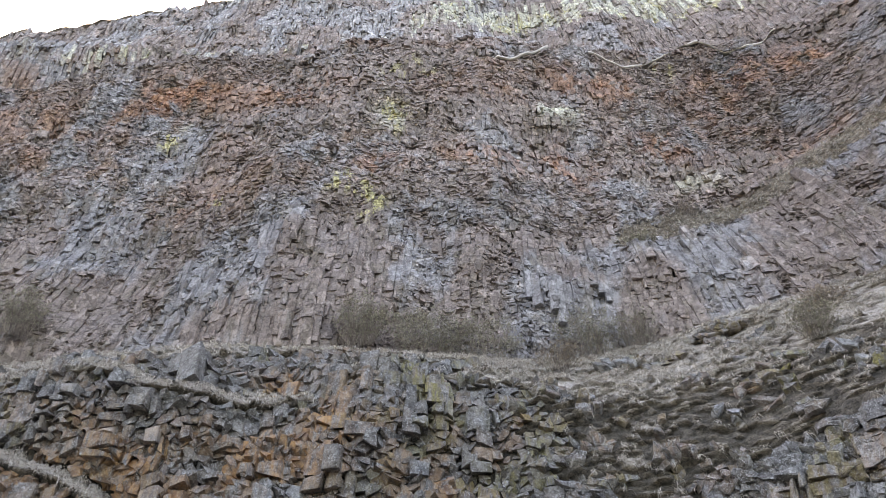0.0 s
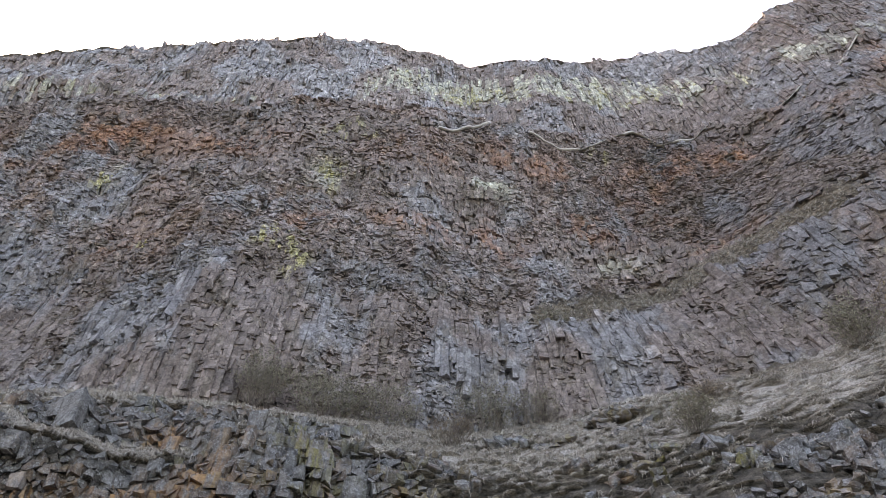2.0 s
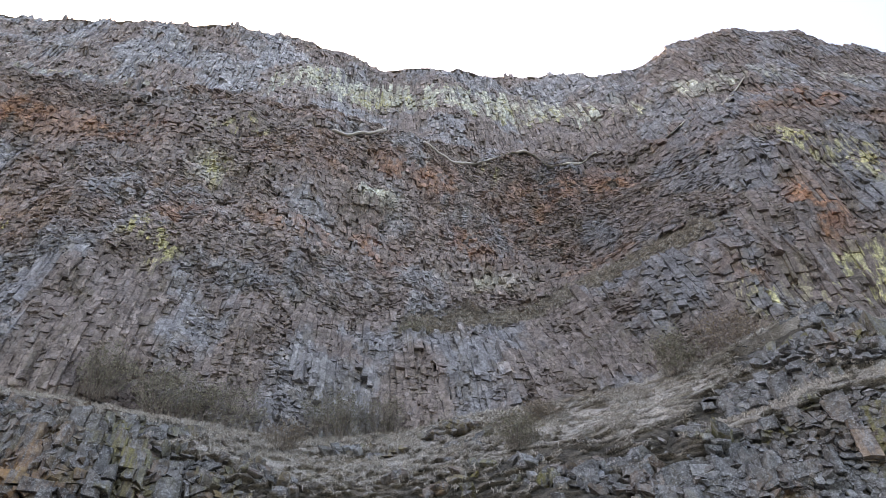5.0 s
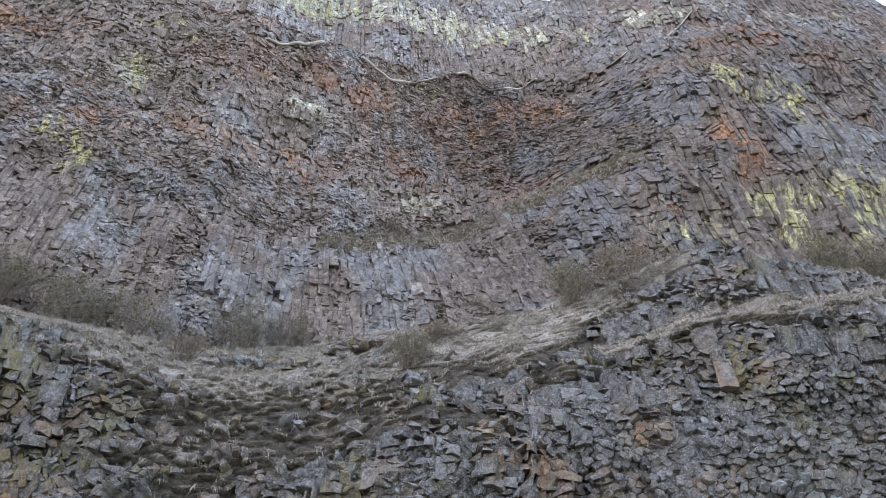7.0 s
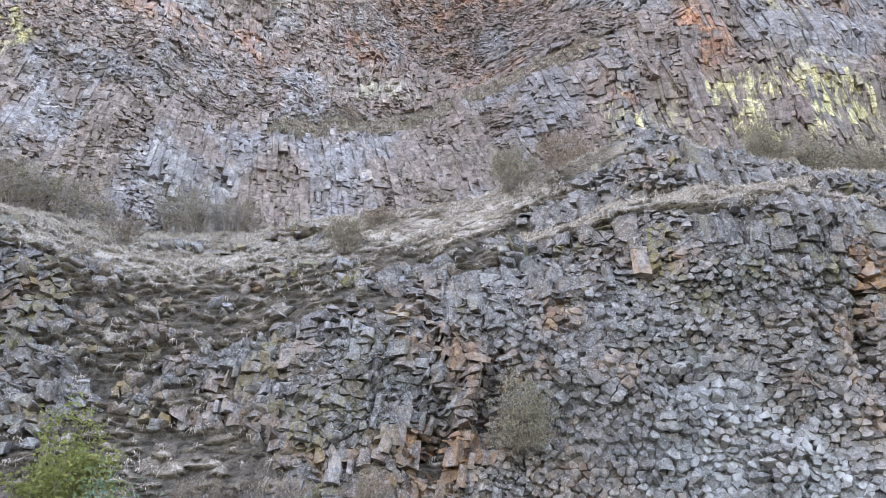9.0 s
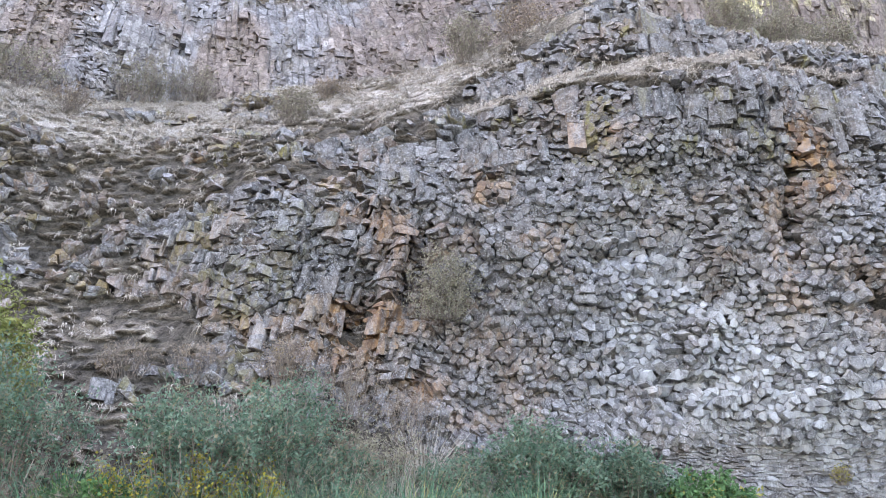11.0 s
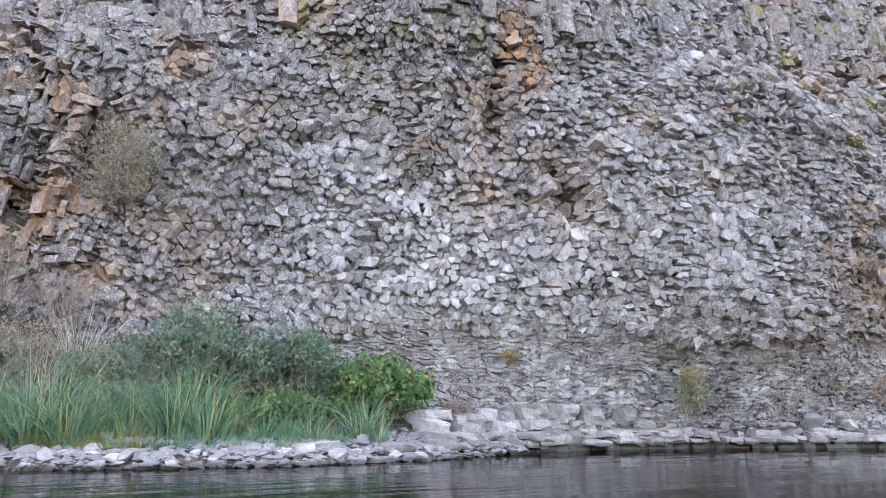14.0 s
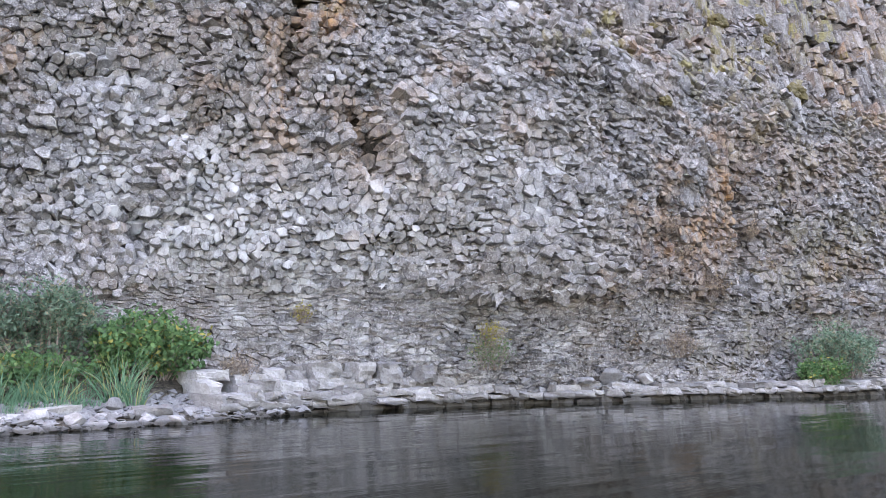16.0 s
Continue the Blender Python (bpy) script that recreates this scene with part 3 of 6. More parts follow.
HIGH_LICHEN = ((-5.9, 35.9, 1.2, 0.9, 1.7), (-4.4, 33.9, 0.8, 1.2, 1.6), (-2.1, 50.1, 2.0, 1.4, 0.7), (-3.4, 44.4, 1.2, 1.8, 0.7), (40.4, 48.4, 1.6, 2.4, 0.8), (44.3, 45.8, 1.8, 3.0, 0.8),
               (37.2, 31.4, 2.0, 2.0, 1.1), (40.6, 31.6, 2.6, 2.4, 1.4), (31.7, 30.6, 1.0, 2.0, 0.7), (45.1, 33.3, 2.0, 3.0, 1.0), (-14.8, 35.4, 0.5, 0.5, 1.4), (-20.5, 44.0, 0.7, 1.0, 1.0),
               (27.9, 75.0, 4.0, 2.0, 0.9), (-10.0, 61.0, 4.0, 1.6, 0.9), (-21.0, 62.0, 5.0, 2.0, 0.6), (7.5, 79.5, 5.0, 2.0, 0.9), (19.5, 54.0, 0.7, 1.2, 0.9))
HIGH_BLEACH = ((8.9, 46.7, 1.7, 1.4, 1.0), (17.7, 38.7, 3.0, 1.0, 0.4), (-3.4, 44.4, 1.2, 1.8, 0.6), (-19.0, 46.0, 1.0, 1.5, 0.5), (41.5, 70.5, 3.0, 2.0, 0.8), (37.5, 73.0, 2.0, 2.0, 0.6))
# the bleached column row under the rim: its lower and upper edge, and how strongly it is bleached
PALE_X = (-60, -34, -29, -24, -19, -14, -9, -5, -2, 3, 8, 12, 16, 22, 27, 30, 34, 37, 120)
PALE_LOW = (56, 56, 55.5, 57, 58, 57.5, 58, 59, 73, 74, 77.5, 78.5, 74.5, 73, 72.5, 72, 70, 70, 70)
PALE_HIGH = (60, 60, 60, 62, 64, 63, 65, 64, 82, 86, 86.5, 86.5, 85.5, 86, 84, 82, 76, 74, 74)
PALE_MUCH = (0.1, 0.3, 0.5, 0.35, 0.7, 0.3, 0.8, 0.6, 0.7, 0.9, 1.0, 1.0, 0.9, 1.0, 0.8, 0.6, 0.6, 0.3, 0.1)


def pale_row(x, z):
    """Bleached columns side by side with dark gaps; their lower ends are ragged."""
    shape, x, z = np.shape(x), np.ravel(x), np.ravel(z)
    col = np.floor(x / 0.42 + 0.8 * (lumps(x / 1.5, 0 * x, z / 3.0, 38) - 0.5))
    one, two, three = (hashed(col, 0 * col, 0 * col, k) for k in (39, 40, 41))
    low, high, much = spline(PALE_X, PALE_LOW, x), spline(PALE_X, PALE_HIGH, x), spline(PALE_X, PALE_MUCH, x)
    inside = smooth(-0.4, 0.4, z - low - 3.0 * (one - 0.4)) * smooth(0.5, -1.0, z - high + 5.0 * two)
    row = np.floor(z / (1.2 + two) + 5 * one)
    broken = 0.35 + 0.65 * smooth(0.2, 0.5, hashed(col, row, 0 * col, 43))
    return (inside * much * broken * (0.2 + 0.8 * smooth(0.15, 0.45, three)) * 2.3).reshape(shape)


def low_stain(x, z, chance):
    n = fractal(x / 1.3, 0 * x, z / 1.3, 31, 3)
    rust = 1.5 * spots(x, z, LOW_RUST) * smooth(0.25, 0.5, n) * (0.55 + chance) + 0.35 * smooth(0.64, 0.75, fractal(x / 1.6, 0 * x, z / 0.9, 32, 3))
    rust = rust + 0.3 * smooth(0.5, 0.64, fractal(x / 1.8, 0 * x, z / 1.2, 37, 4)) * (0.3 * smooth(40, 20, x) + 0.8 * smooth(27, 20, x) + 0.9 * smooth(38, 46, x))
    rust = rust + 0.45 * smooth(0.52, 0.62, fractal(x / 0.9, 0 * x, z / 1.5, 27, 3)) * smooth(7, 2, x) * smooth(14.5, 12.5, z)
    bleach = 1.0 * spots(x, z, LOW_BLEACH) * (0.4 + 0.7 * chance) * smooth(0.25, 0.5, n) + 0.25 * smooth(0.85, 1.0, chance)
    lichen = (0.4 + 0.4 * smooth(0, 20, x)) * smooth(0.62, 0.72, fractal(x / 1.2, 0 * x, z / 0.9, 33, 3)) * smooth(9, 14, z) + 0.3 * smooth(0.54, 0.64, fractal(x / 1.2, 0 * x, z / 0.9, 29, 3)) * smooth(41, 46, x) + 0.5 * smooth(0.5, 0.62, fractal(x / 1.2, 0 * x, z / 0.9, 28, 3)) * smooth(17, 13, x) * smooth(-5, 0, x)
    rust = rust * (1 - 0.8 * smooth(3.6, 2.6, z) * smooth(22, 26, x))
    return np.stack([rust, lichen, bleach], -1).clip(0, 1)


def high_stain(x, z, chance):
    n = fractal(x / 1.8, 0 * x, z / 2.2, 34, 4)
    rust = 0.75 * spots(x, z, HIGH_RUST) * smooth(0.42, 0.54, n) + 0.25 * smooth(0.56, 0.66, fractal(x / 5, 0 * x, z / 4, 35, 4)) * smooth(33, 40, z) * smooth(68, 60, z)
    bleach = 1.2 * spots(x, z, HIGH_BLEACH) * smooth(0.42, 0.55, n) + pale_row(x, z) * (0.35 + 0.8 * chance)
    lichen = 1.8 * spots(x, z, HIGH_LICHEN) * smooth(0.40, 0.52, fractal(x / 0.9, 0 * x, z / 1.2, 36, 3))
    lichen = lichen + 0.8 * pale_row(x, z) * smooth(0.55, 0.66, fractal(x / 3, 0 * x, z / 2, 46, 3))
    return np.stack([rust, lichen, bleach], -1).clip(0, 1)


def columns(surface, stain, x0, x1, z0, z1, width, height, seed, depth, keep, jitter=0.3, turn=0.6, tip=0.25, back=0.6, ridge=0.05, inset=0.82, joint=0.95, square=0.5, plain=False, dull=1.0, uneven=3.2, sheer=1.5):
    """Broken column ends that tile a cliff face: an uneven honeycomb, each cell drawn out along its own axis.
    Gives the corners of each block (n, 18, 3), its stain (n, 4) and its centre (n, 3)."""
    rng = np.random.default_rng(seed)
    step = (1 + square) * height / 2
    j, i = np.meshgrid(np.arange(int((z1 - z0) / step) + 1), np.arange(int((x1 - x0) / width) + 1), indexing="ij")
    a, b = (2 * i + j % 2).ravel(), (2 * j).ravel()
    ka, kb = a[:, None] + np.array((1, 0, -1, -1, 0, 1)), b[:, None] + np.array((1, 2, 1, 0, -1, 0))
    kx = x0 + ka * width / 2 + jitter * width * 2 * (hashed(ka, kb, ka * 0, seed) - 0.5)
    kz = z0 + (kb // 2) * step + (kb % 2 - 0.5) * square * height + jitter * height * 1.6 * (hashed(ka, kb, ka * 0 + 1, seed) - 0.5)
    kx, kz = kx + uneven * width * (fractal(kx / (9 * width), 0 * kx, kz / (9 * width), seed + 5, 2) - 0.5), kz + uneven * height * (fractal(kx / (9 * width), 0 * kx, kz / (9 * height), seed + 6, 2) - 0.5)
    cx, cz = kx.mean(1), kz.mean(1)
    ok = keep(cx, cz, rng.random(len(cx)))
    kx, kz, cx, cz = kx[ok], kz[ok], cx[ok], cz[ok]
    n = len(cx)
    cy, e = surface(cx, cz), 0.4
    sx, sz = (surface(cx + e, cz) - surface(cx - e, cz)) / (2 * e), (surface(cx, cz + e) - surface(cx, cz - e)) / (2 * e)
    sx, sz = np.clip(sx, -1.5, 1.5), np.clip(sz, -0.8 * sheer, sheer)
    normal = np.stack([sx, -np.ones(n), sz], -1)
    normal /= np.linalg.norm(normal, axis=1)[:, None]
    centre = np.stack([cx, cy, cz], -1)
    ring = np.stack([kx, cy[:, None] + sx[:, None] * (kx - cx[:, None]) + sz[:, None] * (kz - cz[:, None]), kz], -1)
    wander = np.stack([fractal(cx / 3.5, cy / 3.5, cz / 3.5, seed + k, 2) - (0.5, 0.5, 0.56)[k] for k in range(3)], -1) * 3.0
    axis = normal + turn * (wander * (1, 0.3, 1) + 0.35 * rng.normal(size=(n, 3)))
    axis /= np.linalg.norm(axis, axis=1)[:, None]
    axis = np.where((axis * normal).sum(1)[:, None] < 0.35, normal, axis)
    out = depth(cx, cy, cz, rng)
    g = rng.normal(size=(n, 2)) * tip
    local = ring - centre[:, None]
    slant = g[:, :1] * local[..., 0] + g[:, 1:] * local[..., 2]
    shrunk = local * joint
    verts = np.concatenate([centre[:, None] + shrunk - axis[:, None] * back,
                            centre[:, None] + shrunk + axis[:, None] * (out[:, None] + slant)[..., None],
                            centre[:, None] + shrunk * inset + axis[:, None] * (out[:, None] + slant * inset + ridge * (0.6 + 0.8 * rng.random((n, 6))))[..., None]], 1)
    chance = rng.random(n)
    if plain:
        verts = verts[:, :12]
    if surface is not high_y:
        # darker rock at both ends of the lower wall
        chance = chance * (1 - 0.38 * smooth(25, 20, cx) * smooth(4, 12, cx) * smooth(13, 9, cz)) * (1 - 0.1 * smooth(37, 46, cx)) * (1 - 0.55 * np.exp(-((cx - 1.5) / 4) ** 2))
    return verts, np.concatenate([stain(cx, cz, chance), chance[:, None] ** dull], 1), centre


def block_faces(n, size):
    k, base = np.arange(6), np.arange(n)[:, None, None] * size
    up = (k + 1) % 6
    side = np.stack([k, up, up + 6, k + 6], -1)
    edge = np.stack([k + 6, up + 6, up + 12, k + 12], -1)
    if size == 12:
        return [(base + side).reshape(-1, 4), (base[:, 0] + k + 6).reshape(-1, 6)]
    return [(base + side).reshape(-1, 4), (base + edge).reshape(-1, 4), (base[:, 0] + k + 12).reshape(-1, 6)]


def block_mesh(name, verts, stain, mat):
    n, size = verts.shape[:2]
    worn = np.tile(np.repeat((0.0, 1.0, 0.2) if size == 18 else (0.0, 0.4), 6), n)
    return mesh_of(name, verts.reshape(-1, 3), block_faces(n, size), mat, [("stain", "FLOAT_COLOR", np.repeat(stain, size, 0)), ("worn", "FLOAT", worn)], True)


def strands(surface, stain, x0, x1, z0, z1, pitch, long, seed, depth, keep, lean=None, middle=45.0, wander=0.25, single=0.5, facet=0.35, tip=0.12, batter=0.4, gap=0.015, back=0.7, dull=1.0, loose=0.25, rough=0.06):
    """Upright columns side by side, each broken across at its own heights into faceted blocks.
    Gives the corners of each block (n, 12, 3), its stain (n, 4) and its centre (n, 3)."""
    rng = np.random.default_rng(seed)
    count = int((x1 - x0) / pitch)
    edges = x0 + pitch * (np.arange(count + 1) + 0.55 * (rng.random(count + 1) - 0.5))
    fine = np.arange(z0, z1, 0.1)
    cols, lows, highs = [], [], []
    for k in range(count):
        dens = np.concatenate([[0], np.cumsum(0.1 / long(np.full(len(fine), edges[k]), fine))])
        marks = np.cumsum(rng.uniform(0.35, 1.65, int(dens[-1] * 1.3) + 4)) - rng.random()
        cut = np.interp(marks[(marks > 0) & (marks < dens[-1])], dens, np.append(fine, z1))
        cols.append(np.full(max(0, len(cut) - 1), k))
        lows.append(cut[:-1])
        highs.append(cut[1:])
    col, za, zb = np.concatenate(cols), np.concatenate(lows), np.concatenate(highs)
    cz = (za + zb) / 2

    def place(e, z):
        x = e + (lean(e, z) * (z - middle) if lean is not None else 0)
        return x + wander * 4 * pitch * (fractal(x / (5 * pitch), 0 * x, z / (16 * pitch), seed + 3, 2) - 0.5)

    la, lb, ra, rb = (place(edges[col + i], z) for i in (0, 1) for z in (za, zb))
    slip = loose * pitch * (rng.random((2, len(col))) - 0.5)
    la, lb, ra, rb = la + slip[0], lb + slip[0], ra + slip[1], rb + slip[1]
    cx = (la + lb + ra + rb) / 4
    ok = keep(cx, cz, rng.random(len(cx))) & (rb - lb > 0.2 * pitch) & (ra - la > 0.2 * pitch)
    col, za, zb, cz, la, lb, ra, rb, cx = (a[ok] for a in (col, za, zb, cz, la, lb, ra, rb, cx))
    n, e = len(cx), 0.4
    cy = surface(cx, cz)
    sx = np.clip((surface(cx + e, cz) - surface(cx - e, cz)) / (2 * e), -1.6, 1.6)
    sz = np.clip((surface(cx, cz + e) - surface(cx, cz - e)) / (2 * e), -0.5 * batter, batter)
    out = depth(cx, cy, cz, rng) + 0.5 * single * pitch * (hashed(col, 0 * col, 0 * col, seed + 7) - 0.5) + single * pitch * (rng.random(n) - 0.5)
    ease = 1 - 0.5 * smooth(28, 36, cx) * (surface is high_y)
    out = depth(cx, cy, cz, rng) * (1 - ease) + out * ease
    twist = 0.5 * (hashed(col, 0 * col, 0 * col, seed + 8) - 0.5) + 0.25 * (rng.random(n) - 0.5)
    f1, f2, i1, i2 = (facet * pitch * (0.15 + 1.5 * hashed(col, 0 * col + 1, 0 * col + q, seed + 9)) * (0.8 + 0.4 * rng.random(n)) for q in range(4))
    g = rng.normal(size=(n, 4)) * tip
    norm = np.sqrt(1 + sx ** 2)
    side, ahead = np.stack([1 / norm, sx / norm, 0 * sx], -1), np.stack([sx / norm, -1 / norm, 0 * sx], -1)
    rings = []
    for left, right, z, g1, g2 in ((la, ra, za, g[:, 0], g[:, 1]), (lb, rb, zb, g[:, 2], g[:, 3])):
        half = np.maximum(0.1 * pitch, (right - left) / 2 - gap * pitch) * norm
        mid = np.stack([(left + right) / 2, cy + sx * ((left + right) / 2 - cx) + sz * (z - cz), z], -1)
        for u, o in ((-half, -back), (-half, out - f1), (-half + np.minimum(i1, 0.8 * half), out), (half - np.minimum(i2, 0.8 * half), out), (half, out - f2), (half, -back)):
            o = o + twist * u * (1 if not np.isscalar(o) else 0)
            rings.append(mid + side * u[:, None] + ahead * (o * np.ones(n))[:, None] + np.stack([0 * u, 0 * u, g1 * u + g2 * np.maximum(o * np.ones(n), -0.3)], -1))
    chance = rng.random(n)
    verts = np.stack(rings, 1)
    verts[:, (1, 2, 3, 4, 7, 8, 9, 10)] += rough * pitch * rng.normal(size=(n, 8, 3))
    return verts, np.concatenate([stain(cx, cz, chance), chance[:, None] ** dull], 1), np.stack([cx, cy, cz], -1)


def strand_mesh(name, verts, stain, mat):
    n, k, base = len(verts), np.arange(5), np.arange(len(verts))[:, None, None] * 12
    side = np.stack([k, k + 1, k + 7, k + 6], -1)
    caps = np.array([(5, 4, 3, 2, 1, 0), (6, 7, 8, 9, 10, 11)])
    worn = np.tile((0.0, 0.3, 0.5, 0.5, 0.3, 0.0), 2 * n)
    return mesh_of(name, verts.reshape(-1, 3), [(base + side).reshape(-1, 4), (base + caps).reshape(-1, 6)], mat, [("stain", "FLOAT_COLOR", np.repeat(stain, 12, 0)), ("worn", "FLOAT", worn)], True)


# ---- lower cliff ----
cliff_lower = thing("cliff_lower", "grey broken basalt column cliff rising from the river", "cliff", kind="structure")
xs, us = np.concatenate([np.arange(-60, -30, 0.6), np.arange(-30, 54, 0.2), np.arange(54, 120.1, 0.8)]), np.linspace(0, 1, 230)
X = np.broadcast_to(xs, (len(us), len(xs)))
Z = -1.0 + us[:, None] * (spline(*CREST, xs) + 1.0)
Y = low_face(X, Z)
C = low_cover(X, Z)
turf = smooth(0.25, 0.6, C)
lips = mats(X, Z)
Y = Y - turf * (0.5 * lips - 0.22) + 0.3 * (fractal(X / 0.8, Y / 0.8, Z / 0.8, 42, 3) - 0.5) + 0.4 * (1 - turf)
# cover is scaled by the lips, so the hollows between the mats are darker
part("rock_face", mesh_of("rock_face", np.stack([X, Y, Z], -1), [grid_faces(*X.shape)], GROUND, [("cover", "FLOAT", C * (0.04 + 0.34 * smooth(14.5, 17.0, Z) + 0.2 * smooth(15, 16.5, Z) * smooth(13, 9, X) + 0.7 * low_step(X, Z)[1] + 0.45 * smooth(13.5, 15.5, Z) * smooth(-2, 2, X) * smooth(12, 8, X) + (0.9 + 0.7 * smooth(15, 17.5, Z)) * lips).clip(0, 1))]), cliff_lower, "dark rock and withered turf between the blocks")


def near_depth(x, y, z, rng):
    clump = fractal(x / 1.3, y / 1.3, z / 0.9, 51, 3)
    return 0.95 * (clump - 0.42) + 0.34 * (rng.random(len(x)) - 0.4) + 0.8 * (fractal(x / 3.4, y / 3.4, z / 2.6, 52, 2) - 0.5)


def big_depth(x, y, z, rng):
    return 1.1 * (fractal(x / 2, y / 2, z / 2, 53, 3) - 0.45) + 0.36 * (rng.random(len(x)) - 0.45)


def outcrop_depth(x, y, z, rng):
    return 1.5 * (fractal(x / 2, y / 2, z / 2, 53, 3) - 0.45) + 0.5 * (rng.random(len(x)) - 0.42)


def slab_depth(x, y, z, rng):
    return 0.26 * (fractal(x / 2.0, y / 2, z / 0.6, 54, 2) - 0.5) + 0.08 * (rng.random(len(x)) - 0.5)


def rubble_depth(x, y, z, rng):
    return 0.9 * (fractal(x / 1.3, y / 1.3, z / 0.9, 51, 3) - 0.42) + 0.8 * (fractal(x / 3.4, y / 3.4, z / 2.6, 52, 2) - 0.5) - 0.10 + 0.5 * (fractal(x / 2.4, y / 2.4, z / 1.6, 57, 3) - 0.5) + 0.12 * rng.normal(size=len(x))


def crumb_depth(x, y, z, rng):
    return big_depth(x, y, z, rng) - 0.05 + 0.6 * (fractal(x / 1.6, y / 1.6, z / 1.6, 58, 3) - 0.5)


def bare(x, z, chance, low=0.15, high=0.75):
    step = np.maximum(low_step(x, z - 0.3)[1], low_step(x, z + 0.3)[1])
    return (low_cover(x, z) < low + (high - low) * chance) & (step < 0.45)


def wall_top(x, z):
    """Where the fine columns end and the massive blocks above them begin."""
    return 12.6 + 3.0 * (fractal(x / 5, 0 * x, 0 * x, 55, 2) - 0.5) + 1.6 * smooth(30, 38, x) - 2.6 * smooth(40, 48, x)


def in_wall(x, z, chance):
    return bare(x, z, chance) & (z < wall_top(x, z)) & (z > np.where(x > 23, 3.1 + 1.2 * (lumps(x / 3, 0 * x, 0 * x, 56) - 0.5), 1.5)) & (z < np.minimum(spline(*CREST, x), 20))


def in_bold(x, z, chance):
    return in_wall(x, z, chance) & (x < 19 + 4 * (fractal(x / 2, 0 * x, z / 2, 59, 2) - 0.5))


def in_fine(x, z, chance):
    return in_wall(x, z, chance) & (x >= 19 + 4 * (fractal(x / 2, 0 * x, z / 2, 59, 2) - 0.5)) & (x < 33 + 8 * (fractal(x / 3, 0 * x, z / 3, 20, 3) - 0.5))


def in_bedded(x, z, chance):
    return in_wall(x, z, chance) & (x >= 33 + 8 * (fractal(x / 3, 0 * x, z / 3, 20, 3) - 0.5))


def in_large(x, z, chance):
    return in_wall(x, z, chance) & (x > 21) & (fractal(x / 1.8, 0 * x, z / 1.8, 18, 3) > 0.54 + 0.08 * chance)


def large_depth(x, y, z, rng):
    return near_depth(x, y, z, rng) + 0.12


def in_crown(x, z, chance):
    return bare(x, z, chance, 0.08, 0.45) & (z > wall_top(x, z) - 0.4) & (z < spline(*CREST, x) + 0.2)


def in_outcrop(x, z, chance):
    return bare(x, z, chance) & (z < spline(*CREST, x) - 0.2)


def in_blocks(x, z, chance):
    return in_outcrop(x, z, chance) & (fractal(x / 1.2, 0 * x, z / 1.4, 30, 3) > 0.36 + 0.14 * chance)


def in_shelf(x, z, chance):
    return (z < 3.6 + 0.6 * chance) & bare(x, z, chance, 0.3, 0.9)


def long_bold(x, z):
    return 0.26 + 0.2 * fractal(x / 2, 0 * x, z / 2, 25, 2)


def long_crown(x, z):
    return 0.30 + 0.5 * smooth(0.45, 0.65, fractal(x / 2.5, 0 * x, z / 2, 26, 2))


def long_massive(x, z):
    return 0.5 + 0.4 * fractal(x / 2.5, 0 * x, z / 2, 23, 2)


def massive_depth(x, y, z, rng):
    return big_depth(x, y, z, rng) * 0.5 + 0.15


def in_massive(x, z, chance):
    return in_crown(x, z, chance) & (low_cover(x, z) < 0.1) & (fractal(x / 2.6, 0 * x, z / 1.8, 22, 3) > 0.46 + 0.08 * chance)


def sunk_depth(x, y, z, rng):
    return 0.16 + 0.3 * rng.random(len(x))


def in_sunk(x, z, chance):
    return (low_cover(x, z) > 0.15) & (z < np.minimum(spline(*CREST, x) - 1.2, 15.6)) & (fractal(x / 1.1, 0 * x, z / 0.6, 15, 3) > 0.56 + 0.14 * chance)


def long_outcrop(x, z):
    return 0.32 + 0.5 * smooth(0.45, 0.65, fractal(x / 2.5, 0 * x, z / 2, 24, 2))


def fan(x, z):
    return spline((8, 13, 17, 20, 23, 27), (0.0, 0.08, 0.28, 0.15, 0.0, 0.0), x)


bold = strands(low_y, low_stain, 9, 25, 1.0, 16, 0.36, long_bold, 68, near_depth, in_bold, fan, 7.0, wander=0.3, single=0.95, facet=0.45, tip=0.2, loose=0.8)
wall = columns(low_y, low_stain, 17, 75, 1.0, 20, 0.225, 0.26, 61, near_depth, in_fine, jitter=0.2, turn=0.3, tip=0.14, ridge=0.015, inset=0.9, joint=0.98, uneven=1.2)
bedded = columns(low_y, low_stain, 27, 78, 1.0, 20, 0.27, 0.19, 59, near_depth, in_bedded, jitter=0.3, turn=0.28, tip=0.22, ridge=0.015, inset=0.9, joint=0.98, uneven=1.0)
large = columns(low_y, low_stain, 20, 50, 2.0, 16, 0.35, 0.37, 58, large_depth, in_large, jitter=0.22, turn=0.25, tip=0.15, ridge=0.02, inset=0.9, joint=0.98, uneven=1.0)
crown = strands(low_y, low_stain, 13, 90, 10, 32, 0.42, long_crown, 62, big_depth, in_crown, None, 14.0, wander=0.2, single=0.8, facet=0.4, tip=0.25, batter=0.2, dull=2.9, back=1.1, loose=0.6)
massive = strands(low_y, low_stain, 13, 60, 10, 22, 0.74, long_massive, 60, massive_depth, in_massive, None, 14.0, wander=0.3, single=0.3, facet=0.35, tip=0.2, batter=0.15, dull=2.2, back=1.3, loose=0.5)
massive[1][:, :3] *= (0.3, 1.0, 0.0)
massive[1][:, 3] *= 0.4
